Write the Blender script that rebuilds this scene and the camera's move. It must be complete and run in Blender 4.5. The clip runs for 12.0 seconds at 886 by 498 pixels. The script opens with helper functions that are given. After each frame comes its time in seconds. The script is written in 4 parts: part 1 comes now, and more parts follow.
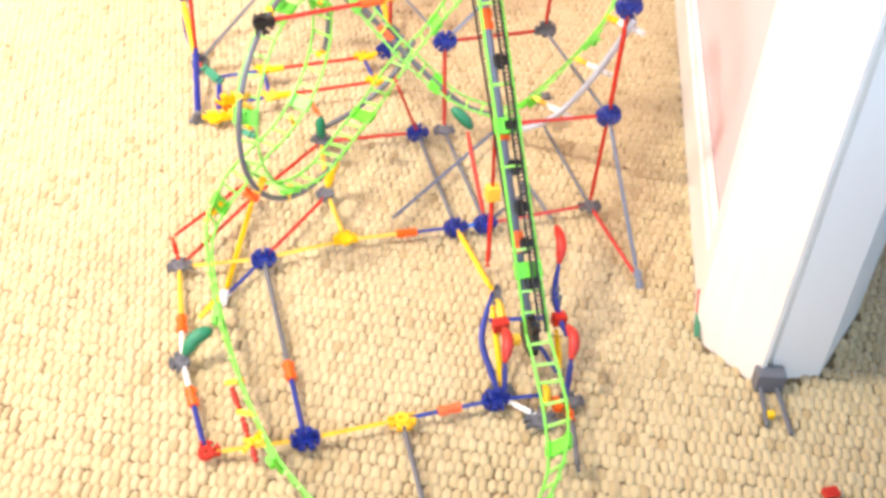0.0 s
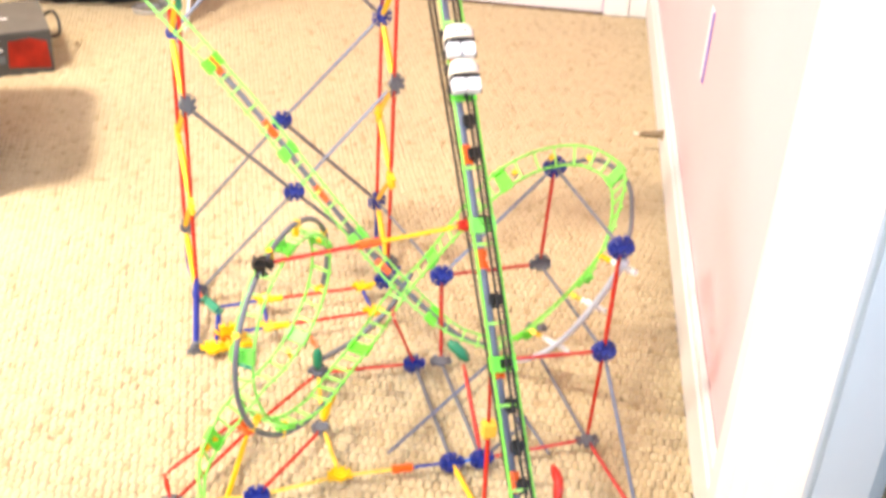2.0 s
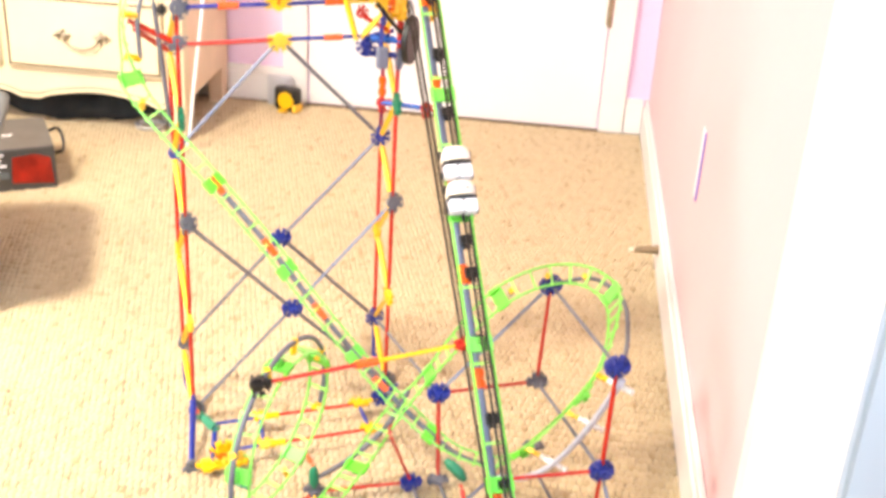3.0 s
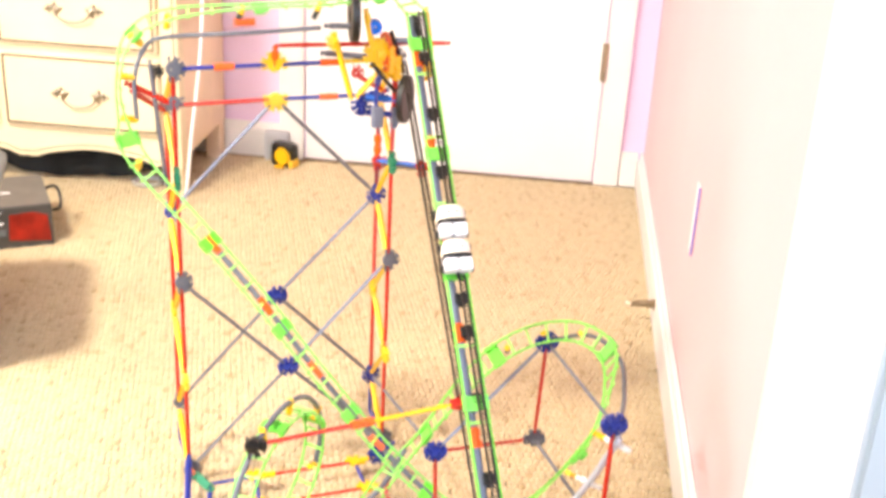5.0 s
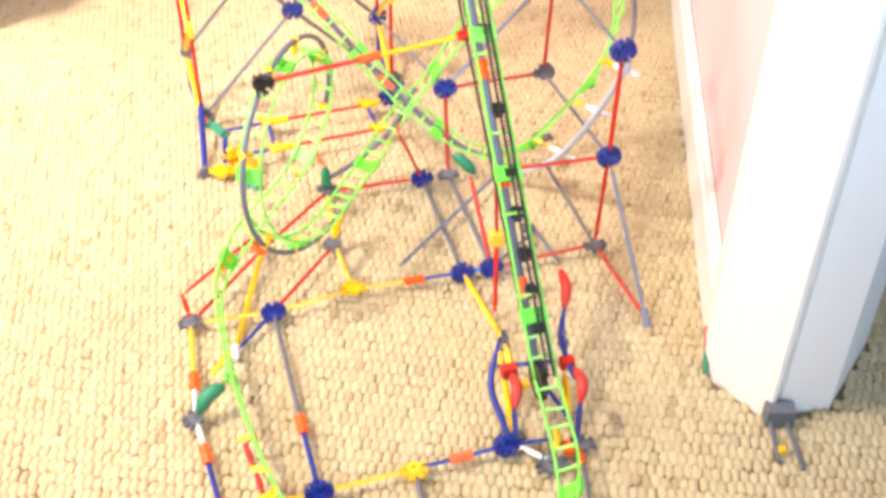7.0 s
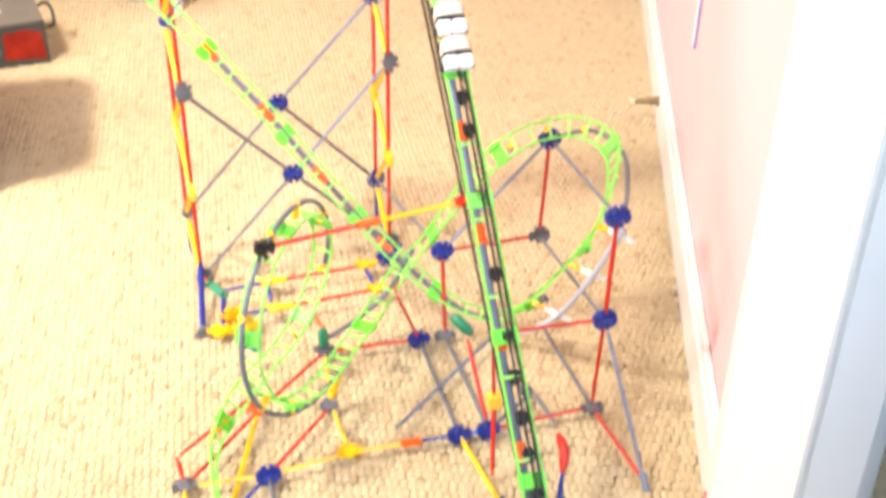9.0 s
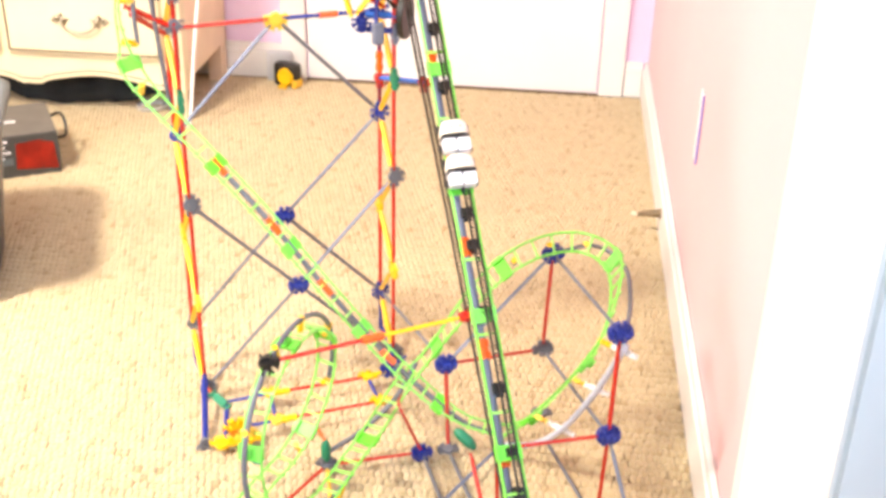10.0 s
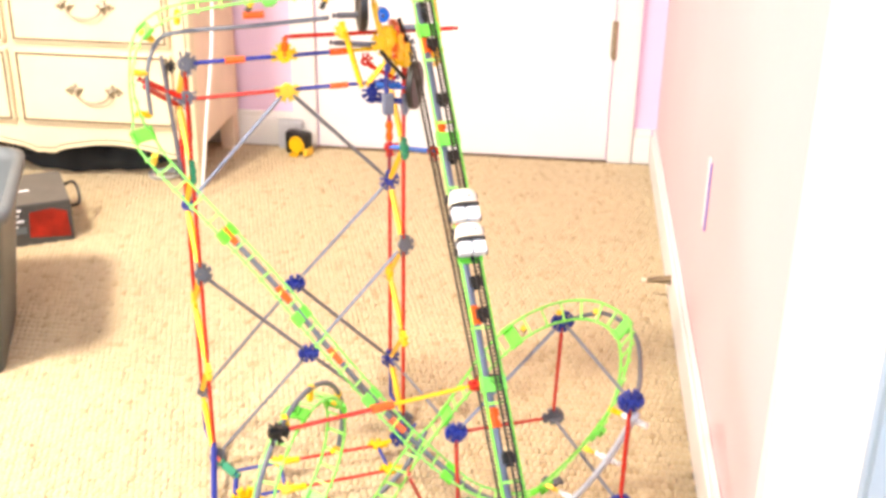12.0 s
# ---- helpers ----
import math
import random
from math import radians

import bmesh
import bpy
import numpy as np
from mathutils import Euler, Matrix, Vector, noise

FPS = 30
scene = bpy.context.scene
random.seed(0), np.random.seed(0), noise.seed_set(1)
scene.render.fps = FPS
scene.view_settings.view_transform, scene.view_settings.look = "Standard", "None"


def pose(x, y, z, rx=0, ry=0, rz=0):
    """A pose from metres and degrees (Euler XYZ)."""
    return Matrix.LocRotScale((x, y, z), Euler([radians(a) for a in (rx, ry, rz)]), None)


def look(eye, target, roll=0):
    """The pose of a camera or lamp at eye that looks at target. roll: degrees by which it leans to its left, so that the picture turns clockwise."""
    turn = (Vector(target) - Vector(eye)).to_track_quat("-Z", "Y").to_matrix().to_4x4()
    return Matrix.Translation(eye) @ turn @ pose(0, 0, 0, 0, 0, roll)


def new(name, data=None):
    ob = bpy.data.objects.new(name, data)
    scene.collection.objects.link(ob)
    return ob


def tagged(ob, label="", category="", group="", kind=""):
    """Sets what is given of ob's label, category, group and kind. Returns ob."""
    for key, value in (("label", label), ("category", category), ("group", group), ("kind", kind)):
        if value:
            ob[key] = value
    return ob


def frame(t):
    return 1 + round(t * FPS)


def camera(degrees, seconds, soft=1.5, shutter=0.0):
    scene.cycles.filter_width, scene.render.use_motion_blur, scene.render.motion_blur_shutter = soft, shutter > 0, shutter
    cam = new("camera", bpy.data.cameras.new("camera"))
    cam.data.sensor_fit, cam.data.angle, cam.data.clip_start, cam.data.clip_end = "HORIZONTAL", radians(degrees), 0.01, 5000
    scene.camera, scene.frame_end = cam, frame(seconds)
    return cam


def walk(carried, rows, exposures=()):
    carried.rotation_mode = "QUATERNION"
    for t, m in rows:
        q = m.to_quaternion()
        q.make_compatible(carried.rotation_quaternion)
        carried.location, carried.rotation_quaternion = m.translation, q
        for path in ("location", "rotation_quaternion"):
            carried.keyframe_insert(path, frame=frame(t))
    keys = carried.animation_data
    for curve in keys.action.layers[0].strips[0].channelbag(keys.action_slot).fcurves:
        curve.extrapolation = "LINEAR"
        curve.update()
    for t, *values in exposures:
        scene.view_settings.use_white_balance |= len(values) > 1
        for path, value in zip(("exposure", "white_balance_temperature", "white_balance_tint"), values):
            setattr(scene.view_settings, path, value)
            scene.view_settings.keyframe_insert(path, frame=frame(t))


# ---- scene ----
cam = camera(42.0, 12.0, soft=3.5, shutter=0.6)
PATH = [
    (0, (0.2433, 0.3329, 0.9530), (0.1383, 1.8335, -0.3650), 3.96),
    (0.5, (0.2389, 0.3415, 0.9634), (0.1346, 1.8631, -0.3304), 3.95),
    (1, (0.2356, 0.3446, 0.9670), (0.1249, 1.9309, -0.2461), 3.86),
    (1.5, (0.2375, 0.3510, 0.9777), (0.1119, 1.9991, -0.1483), 3.85),
    (2, (0.2444, 0.3517, 0.9876), (0.1001, 2.0565, -0.0482), 3.59),
    (2.5, (0.2455, 0.3502, 0.9968), (0.0912, 2.1030, 0.0459), 3.52),
    (3, (0.2436, 0.3474, 1.0044), (0.0852, 2.1406, 0.1330), 3.58),
    (3.2, (0.2450, 0.3503, 1.0103), (0.0827, 2.1544, 0.1625), 3.32),
    (4, (0.2460, 0.3500, 1.0125), (0.0790, 2.1966, 0.2635), 3.22),
    (4.8, (0.2472, 0.3499, 1.0137), (0.0806, 2.1889, 0.2452), 3.12),
    (5, (0.2458, 0.3498, 1.0146), (0.0829, 2.1788, 0.2221), 3.19),
    (5.5, (0.2504, 0.3457, 1.0032), (0.0929, 2.1224, 0.0985), 2.83),
    (6, (0.2559, 0.3427, 0.9942), (0.1016, 2.0287, -0.0705), 2.08),
    (6.5, (0.2542, 0.3444, 0.9854), (0.1089, 1.9344, -0.2191), 1.21),
    (6.7, (0.2560, 0.3415, 0.9839), (0.1116, 1.9023, -0.2583), 0.89),
    (7.5, (0.2572, 0.3415, 0.9820), (0.1188, 1.8375, -0.3380), 0.82),
    (8.3, (0.2580, 0.3428, 0.9891), (0.1174, 1.8983, -0.2602), 0.79),
    (8.5, (0.2573, 0.3440, 0.9875), (0.1132, 1.9328, -0.2188), 0.88),
    (9, (0.2515, 0.3417, 1.0000), (0.1031, 2.0204, -0.0770), 1.18),
    (9.5, (0.2505, 0.3383, 1.0116), (0.0930, 2.0741, 0.0307), 1.50),
    (10, (0.2512, 0.3389, 1.0176), (0.0840, 2.1054, 0.0947), 1.39),
    (10.5, (0.2491, 0.3378, 1.0264), (0.0757, 2.1257, 0.1470), 1.26),
    (11, (0.2512, 0.3354, 1.0273), (0.0682, 2.1397, 0.1840), 1.10),
    (11.5, (0.2522, 0.3346, 1.0284), (0.0627, 2.1463, 0.2025), 0.95),
    (12, (0.2528, 0.3359, 1.0244), (0.0602, 2.1486, 0.2017), 0.94),
]
# eye, target and lean of a hand-held camera tilted up and down
walk(cam, [(t, look(eye, target, roll)) for t, eye, target, roll in PATH])
# ---- end path ----

# ---- light ----
world = bpy.data.worlds.new("world")
scene.world = world
world.use_nodes = True
wn = world.node_tree
sky = wn.nodes.new("ShaderNodeTexSky")
sky.sky_type, sky.sun_disc = "NISHITA", False
sky.sun_elevation, sky.sun_rotation = radians(38), radians(265)
wn.links.new(sky.outputs[0], wn.nodes["Background"].inputs[0])
wn.nodes["Background"].inputs[1].default_value = 0.12


def area_lamp(name, m, sx, sy, watts, colour):
    lamp = bpy.data.lights.new(name, "AREA")
    lamp.shape, lamp.size, lamp.size_y, lamp.energy, lamp.color = "RECTANGLE", sx, sy, watts, colour
    ob = new(name, lamp)
    ob.matrix_world = m
    return ob


# daylight through the west window, the ceiling lamp, and two added fill lamps
area_lamp("window_light_west", look((-1.68, 1.2, 1.35), (-0.4, 1.5, 0.1)), 1.5, 1.0, 41, (1.0, 0.942, 0.93))
# fill added behind the camera to brighten the north wall and door
south_fill = area_lamp("window_light_south", look((-0.1, -1.05, 1.6), (-0.4, 3.2, 0.22)), 1.1, 0.8, 11, (0.98, 0.985, 1.0))
south_fill.data.spread = math.radians(66)
lamp = area_lamp("ceiling_light", look((-1.15, 0.92, 2.34), (-0.85, 1.95, 0.0)), 0.30, 0.26, 43, (1.0, 0.908, 0.775))
lamp.data.spread = math.radians(102)
# unseen cool lamp added in the hall to tint the jamb blue
hall = area_lamp("hall_light", look((1.7, -0.1, 1.5), (0.6, 1.26, 0.75)), 0.6, 0.9, 7.5, (0.34, 0.64, 1.0))
hall.data.spread = math.radians(70)
scene.view_settings.exposure = -0.07


# ---- materials ----
def material(name, colour, rough=0.5, metal=0.0, vary=0.08, scale=40.0, bump=0.0, bump_scale=300.0, coat=0.0, per_object=0.0, clear=0.0):
    m = bpy.data.materials.new(name)
    m.use_nodes = True
    n, l = m.node_tree.nodes, m.node_tree.links
    p = n["Principled BSDF"]
    p.inputs["Roughness"].default_value, p.inputs["Metallic"].default_value = rough, metal
    p.inputs["Coat Weight"].default_value = coat
    p.inputs["Transmission Weight"].default_value = clear
    co = n.new("ShaderNodeTexCoord")
    big = n.new("ShaderNodeTexNoise")
    big.inputs["Scale"].default_value, big.inputs["Detail"].default_value = scale, 5
    l.new(co.outputs["Object"], big.inputs["Vector"])
    ramp = n.new("ShaderNodeMapRange")
    ramp.inputs["From Min"].default_value, ramp.inputs["From Max"].default_value = 0.3, 0.7
    ramp.inputs["To Min"].default_value, ramp.inputs["To Max"].default_value = 1 - vary, 1 + vary
    l.new(big.outputs["Fac"], ramp.inputs["Value"])
    hsv = n.new("ShaderNodeHueSaturation")
    hsv.inputs["Color"].default_value = (*colour, 1)
    l.new(ramp.outputs[0], hsv.inputs["Value"])
    if per_object:
        info = n.new("ShaderNodeObjectInfo")
        mr = n.new("ShaderNodeMapRange")
        mr.inputs["To Min"].default_value, mr.inputs["To Max"].default_value = 1 - per_object, 1 + per_object
        l.new(info.outputs["Random"], mr.inputs["Value"])
        l.new(mr.outputs[0], hsv.inputs["Saturation"])
    l.new(hsv.outputs[0], p.inputs["Base Color"])
    fine = n.new("ShaderNodeTexNoise")
    fine.inputs["Scale"].default_value, fine.inputs["Detail"].default_value = bump_scale, 3
    l.new(co.outputs["Object"], fine.inputs["Vector"])
    rr = n.new("ShaderNodeMapRange")
    rr.inputs["To Min"].default_value, rr.inputs["To Max"].default_value = max(rough - 0.08, 0.02), min(rough + 0.1, 1)
    l.new(fine.outputs["Fac"], rr.inputs["Value"])
    l.new(rr.outputs[0], p.inputs["Roughness"])
    if bump:
        b = n.new("ShaderNodeBump")
        b.inputs["Strength"].default_value, b.inputs["Distance"].default_value = 1.0, bump
        l.new(fine.outputs["Fac"], b.inputs["Height"])
        l.new(b.outputs[0], p.inputs["Normal"])
    return m


def plastic(name, colour, rough=0.46):
    return material(name, colour, rough, vary=0.06, scale=60, bump=0.00008, bump_scale=500, per_object=0.06)


RED = plastic("red plastic", (0.50, 0.016, 0.006))
YELLOW = plastic("yellow plastic", (0.86, 0.50, 0.003))
ORANGE = plastic("orange plastic", (0.78, 0.11, 0.005))
BLUE = plastic("blue plastic", (0.018, 0.035, 0.26))
BRIGHT = plastic("bright blue plastic", (0.02, 0.14, 0.6))
GREY = plastic("grey plastic", (0.13, 0.135, 0.16), 0.4)
SILVER = plastic("slate grey plastic", (0.155, 0.18, 0.255), 0.4)
SATIN = plastic("pale lilac grey tube plastic", (0.52, 0.55, 0.66), 0.25)
WHITE = plastic("white plastic", (0.8, 0.8, 0.8))
BLACK = plastic("black plastic", (0.012, 0.011, 0.01), 0.42)
GREEN = plastic("dark green plastic", (0.01, 0.19, 0.09))
LIME = plastic("lime green plastic", (0.17, 0.68, 0.07), 0.45)
FROST = plastic("pale lime plastic", (0.36, 0.78, 0.16), 0.4)
PALE = plastic("lime rail plastic", (0.22, 0.68, 0.10), 0.3)
CHAIN = plastic("black chain plastic", (0.02, 0.015, 0.011), 0.5)
CREAM = material("cream car plastic", (0.75, 0.70, 0.58), 0.35, vary=0.05)
CARWHITE = material("glossy white car plastic", (0.72, 0.73, 0.76), 0.28, vary=0.04)

PINK = material("pink wall paint", (0.82, 0.56, 0.578), 0.75, vary=0.03, scale=2.5, bump=0.0004, bump_scale=90)
LILAC = material("lilac wall paint", (0.80, 0.62, 0.81), 0.75, vary=0.03, scale=2.5, bump=0.0004, bump_scale=90)
TRIM = material("white gloss trim paint", (0.82, 0.81, 0.78), 0.4, vary=0.03, scale=6, bump=0.0002, bump_scale=60)
DOORWHITE = material("white door paint", (0.83, 0.83, 0.82), 0.5, vary=0.02, scale=4, bump=0.0002, bump_scale=60)
CEILING = material("ceiling paint", (0.8, 0.79, 0.77), 0.9, vary=0.03, scale=3)
ENAMEL = material("cream furniture paint", (0.78, 0.68, 0.45), 0.42, vary=0.05, scale=8, bump=0.0002, bump_scale=50)
GILT = material("antiqued brown line", (0.13, 0.09, 0.04), 0.5, vary=0.3, scale=90)
BRASS = material("tarnished brass", (0.42, 0.37, 0.27), 0.38, metal=0.9, vary=0.25, scale=120)
# dresser cream with its shaded side's peach cast mixed in; rubber tip reuses it
SHADECREAM = material("cream paint tinted for shade", (0.79, 0.63, 0.46), 0.55, vary=0.08, scale=9, bump=0.0003, bump_scale=70)
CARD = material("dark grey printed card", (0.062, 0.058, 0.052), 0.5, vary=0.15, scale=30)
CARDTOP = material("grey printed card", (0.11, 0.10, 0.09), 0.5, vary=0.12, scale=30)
CARDRED = material("red printed picture", (0.55, 0.035, 0.015), 0.45, vary=0.35, scale=26)
TOTE = material("blue grey storage plastic", (0.125, 0.14, 0.145), 0.45, vary=0.06, scale=12, bump=0.0003, bump_scale=120)
DARK = material("dark fabric and shade", (0.02, 0.025, 0.028), 0.9, vary=0.4, scale=14)
PAPER = material("white paper", (0.85, 0.84, 0.85), 0.7, vary=0.03)
VIOLET = material("violet ink", (0.3, 0.22, 0.6), 0.6, vary=0.1)
STEEL = material("dull steel", (0.36, 0.29, 0.19), 0.4, metal=0.9, vary=0.2, scale=200)
CORD = material("white cord", (0.8, 0.8, 0.78), 0.5, vary=0.05)
SMOKE = material("clear packaging plastic", (0.72, 0.73, 0.76), 0.3, vary=0.1, scale=12, clear=0.6)


def carpet_material(name, colour, dark):
    m = bpy.data.materials.new(name)
    m.use_nodes = True
    n, l = m.node_tree.nodes, m.node_tree.links
    p = n["Principled BSDF"]
    p.inputs["Roughness"].default_value = 0.95
    p.inputs["Sheen Weight"].default_value = 0.25
    geo, co = n.new("ShaderNodeNewGeometry"), n.new("ShaderNodeTexCoord")
    mix = n.new("ShaderNodeMix")
    mix.data_type = "RGBA"
    mix.inputs["A"].default_value, mix.inputs["B"].default_value = (*colour, 1), (*dark, 1)
    ramp = n.new("ShaderNodeValToRGB")
    ramp.color_ramp.elements[0].position, ramp.color_ramp.elements[0].color = 0.0, (0, 0, 0, 1)
    ramp.color_ramp.elements[1].position, ramp.color_ramp.elements[1].color = 1.0, (1, 1, 1, 1)
    e = ramp.color_ramp.elements.new(0.8)
    e.color = (0.32, 0.32, 0.32, 1)
    e = ramp.color_ramp.elements.new(0.96)
    e.color = (0.55, 0.55, 0.55, 1)
    l.new(geo.outputs["Random Per Island"], ramp.inputs["Fac"])
    l.new(ramp.outputs[0], mix.inputs["Factor"])
    stain = n.new("ShaderNodeTexNoise")
    stain.inputs["Scale"].default_value, stain.inputs["Detail"].default_value = 3.5, 6
    l.new(co.outputs["Object"], stain.inputs["Vector"])
    mr = n.new("ShaderNodeMapRange")
    mr.inputs["To Min"].default_value, mr.inputs["To Max"].default_value = 0.84, 1.12
    l.new(stain.outputs["Fac"], mr.inputs["Value"])
    hsv = n.new("ShaderNodeHueSaturation")
    l.new(mr.outputs[0], hsv.inputs["Value"])
    l.new(mix.outputs["Result"], hsv.inputs["Color"])
    l.new(hsv.outputs[0], p.inputs["Base Color"])
    yarn = n.new("ShaderNodeTexNoise")
    yarn.inputs["Scale"].default_value = 900
    l.new(co.outputs["Object"], yarn.inputs["Vector"])
    b = n.new("ShaderNodeBump")
    b.inputs["Distance"].default_value = 0.0006
    l.new(yarn.outputs["Fac"], b.inputs["Height"])
    l.new(b.outputs[0], p.inputs["Normal"])
    return m


CARPET = carpet_material("beige loop wool", (0.585, 0.472, 0.28), (0.42, 0.305, 0.155))
# backing colour darkened to give the shade in gaps between loops; crumbs share it
BACKING = material("carpet backing with gap shade", (0.17, 0.115, 0.058), 0.95, vary=0.15, scale=30, bump=0.002, bump_scale=140)


# ---- mesh helpers ----
def mesh_from(name, bm, mat, smooth=False):
    me = bpy.data.meshes.new(name)
    bm.to_mesh(me)
    bm.free()
    me.materials.append(mat)
    if smooth:
        me.polygons.foreach_set("use_smooth", [True] * len(me.polygons))
    return me


def part(name, bm, mat, parent=None, label="", smooth=False, m=None):
    ob = new(name, mesh_from(name, bm, mat, smooth) if isinstance(bm, bmesh.types.BMesh) else bm)
    if m is not None:
        ob.matrix_world = m
    if parent is not None:
        ob.parent = parent
    if label:
        ob["label"] = label
    return ob


def empty(name, at=(0, 0, 0)):
    ob = new(name)
    ob.location = at
    ob.empty_display_size = 0.05
    bpy.context.view_layer.update()
    return ob


def add_box(bm, lo, hi, bevel=0.0, m=None):
    lo, hi = Vector(lo), Vector(hi)
    made = bmesh.ops.create_cube(bm, size=1.0, matrix=Matrix.Translation((lo + hi) / 2) @ Matrix.Diagonal((*(hi - lo), 1)))
    vs = made["verts"]
    if bevel:
        es = list({e for v in vs for e in v.link_edges})
        out = bmesh.ops.bevel(bm, geom=es, offset=bevel, segments=2, affect="EDGES", profile=0.6)
        vs = list({v for f in out["faces"] for v in f.verts} | {v for v in vs if v.is_valid})
    if m is not None:
        bmesh.ops.transform(bm, matrix=m, verts=[v for v in vs if v.is_valid])
    return vs


def box(lo, hi, bevel=0.0):
    bm = bmesh.new()
    add_box(bm, lo, hi, bevel)
    return bm


def sweep(bm, points, profile, ups=None, closed=False, cap=True):
    """Sweeps a closed 2D profile [(side, up)] along points; ups: the up vector at each point."""
    pts = [Vector(p) for p in points]
    rings, n = [], len(pts)
    for i, p in enumerate(pts):
        a, b = pts[max(i - 1, 0)], pts[min(i + 1, n - 1)]
        if closed:
            a, b = pts[i - 1], pts[(i + 1) % n]
        d = (b - a).normalized()
        up = Vector(ups[i]) if ups else (Vector((0, 0, 1)) if abs(d.z) < 0.95 else Vector((1, 0, 0)))
        side = d.cross(up).normalized()
        up = side.cross(d)
        rings.append([bm.verts.new(p + side * s + up * u) for s, u in profile])
    k = len(profile)
    for i in range(n if closed else n - 1):
        r0, r1 = rings[i], rings[(i + 1) % n]
        for j in range(k):
            bm.faces.new((r0[j], r0[(j + 1) % k], r1[(j + 1) % k], r1[j]))
    if cap and not closed:
        bm.faces.new(rings[0][::-1])
        bm.faces.new(rings[-1])
    return bm


def ring(r, n=8, sx=1.0, sy=1.0):
    return [(r * sx * math.cos(2 * math.pi * i / n), r * sy * math.sin(2 * math.pi * i / n)) for i in range(n)]


def spline(points, per=8):
    """Points along a Catmull-Rom curve."""
    p = [Vector(q) for q in points]
    p = [p[0] * 2 - p[1]] + p + [p[-1] * 2 - p[-2]]
    out = []
    for i in range(1, len(p) - 2):
        for k in range(per):
            t = k / per
            out.append(0.5 * (2 * p[i] + (p[i + 1] - p[i - 1]) * t + (2 * p[i - 1] - 5 * p[i] + 4 * p[i + 1] - p[i + 2]) * t * t + (3 * p[i] - p[i - 1] - 3 * p[i + 1] + p[i + 2]) * t ** 3))
    out.append(p[-2])
    return out


def tube(points, r, n=8):
    bm = bmesh.new()
    sweep(bm, points, ring(r, n))
    return bm


# ---- room ----
WX, WY, WEST, SOUTH, TOP = 0.495, 3.215, -1.75, -1.15, 2.42
floor = part("floor", box((WEST - 0.1, SOUTH - 0.1, -0.08), (2.0, WY + 0.15, 0.0)), BACKING)
tagged(floor, "beige woven loop carpet covering the bedroom floor", "floor", kind="structure")


def carpet_loops():
    """Rows of raised yarn loops over the part of the floor that is looked at."""
    rng = np.random.default_rng(4)
    verts, faces = [], []
    px, py = 0.0100, 0.0168
    rows = int((3.2 - 0.86) / py)
    shape = []
    for rad, h in ((0.56, 0.0), (0.47, 0.62), (0.27, 0.93)):
        for i in range(8):
            a = 2 * math.pi * (i + 0.5) / 8
            # superellipse: a plump, nearly rectangular loop
            c, s = math.cos(a), math.sin(a)
            shape.append((rad * math.copysign(abs(c) ** 0.75, c), rad * math.copysign(abs(s) ** 0.75, s), h))
    quads = [(8 * k + i, 8 * k + (i + 1) % 8, 8 * k + 8 + (i + 1) % 8, 8 * k + 8 + i) for k in range(2) for i in range(8)]
    quads += [(16, 17, 18, 19), (16, 19, 20, 23), (20, 21, 22, 23)]
    base = np.array(shape)
    nv = len(base)
    blocks = []
    x0, x1 = -1.25, 1.0
    cols = int((x1 - x0) / px)
    for r in range(rows):
        y = 0.86 + r * py
        xs = x0 + (np.arange(cols) + (0.5 if r % 2 else 0.0)) * px
        # the carpet stops at the wall and the door casing, and goes on through the doorway
        ends = np.interp(xs, [0.480, 0.4801, 0.545, 0.550, 0.615, 0.675, 0.6751], [9.0, 1.304, 1.243, 1.254, 1.266, 1.378, 9.0])
        xs = xs[y < ends]
        if y > 1.7:
            xs = xs[xs < 0.482]
        if y > 2.3:
            xs = xs[xs > -1.25]
        k = len(xs)
        jx, jy = rng.normal(0, 0.0005, k), rng.normal(0, 0.0008, k)
        w, d, h = rng.normal(1.06, 0.08, k), rng.normal(1.05, 0.08, k), np.clip(rng.normal(0.0046, 0.0006, k), 0.0014, 0.006)
        v = np.empty((k, nv, 3))
        v[:, :, 0] = (xs + jx)[:, None] + base[None, :, 0] * (px * 0.98 * w)[:, None]
        v[:, :, 1] = (y + jy)[:, None] + base[None, :, 1] * (py * 1.0 * d)[:, None]
        v[:, :, 2] = 0.0003 + base[None, :, 2] * h[:, None]
        blocks.append(v.reshape(-1, 3))
    v = np.concatenate(blocks)
    k = len(v) // nv
    f = (np.array(quads)[None] + (np.arange(k) * nv)[:, None, None]).reshape(-1, 4)
    me = bpy.data.meshes.new("carpet_loops")
    me.vertices.add(len(v))
    me.vertices.foreach_set("co", v.ravel())
    me.loops.add(f.size)
    me.loops.foreach_set("vertex_index", f.ravel())
    me.polygons.add(len(f))
    me.polygons.foreach_set("loop_start", np.arange(0, f.size, 4))
    me.update(calc_edges=True)
    me.polygons.foreach_set("use_smooth", [True] * len(f))
    me.materials.append(CARPET)
    return me


loops = part("carpet_loops", carpet_loops(), None)
tagged(loops, "coarse beige loop pile of the carpet", "carpet", kind="stuff")


# the carpet goes on, as a plain nap, over the rest of the room and the hall
NAP = material("beige carpet nap", (0.52, 0.41, 0.24), 0.95, vary=0.12, scale=60, bump=0.003, bump_scale=120)
bm = bmesh.new()
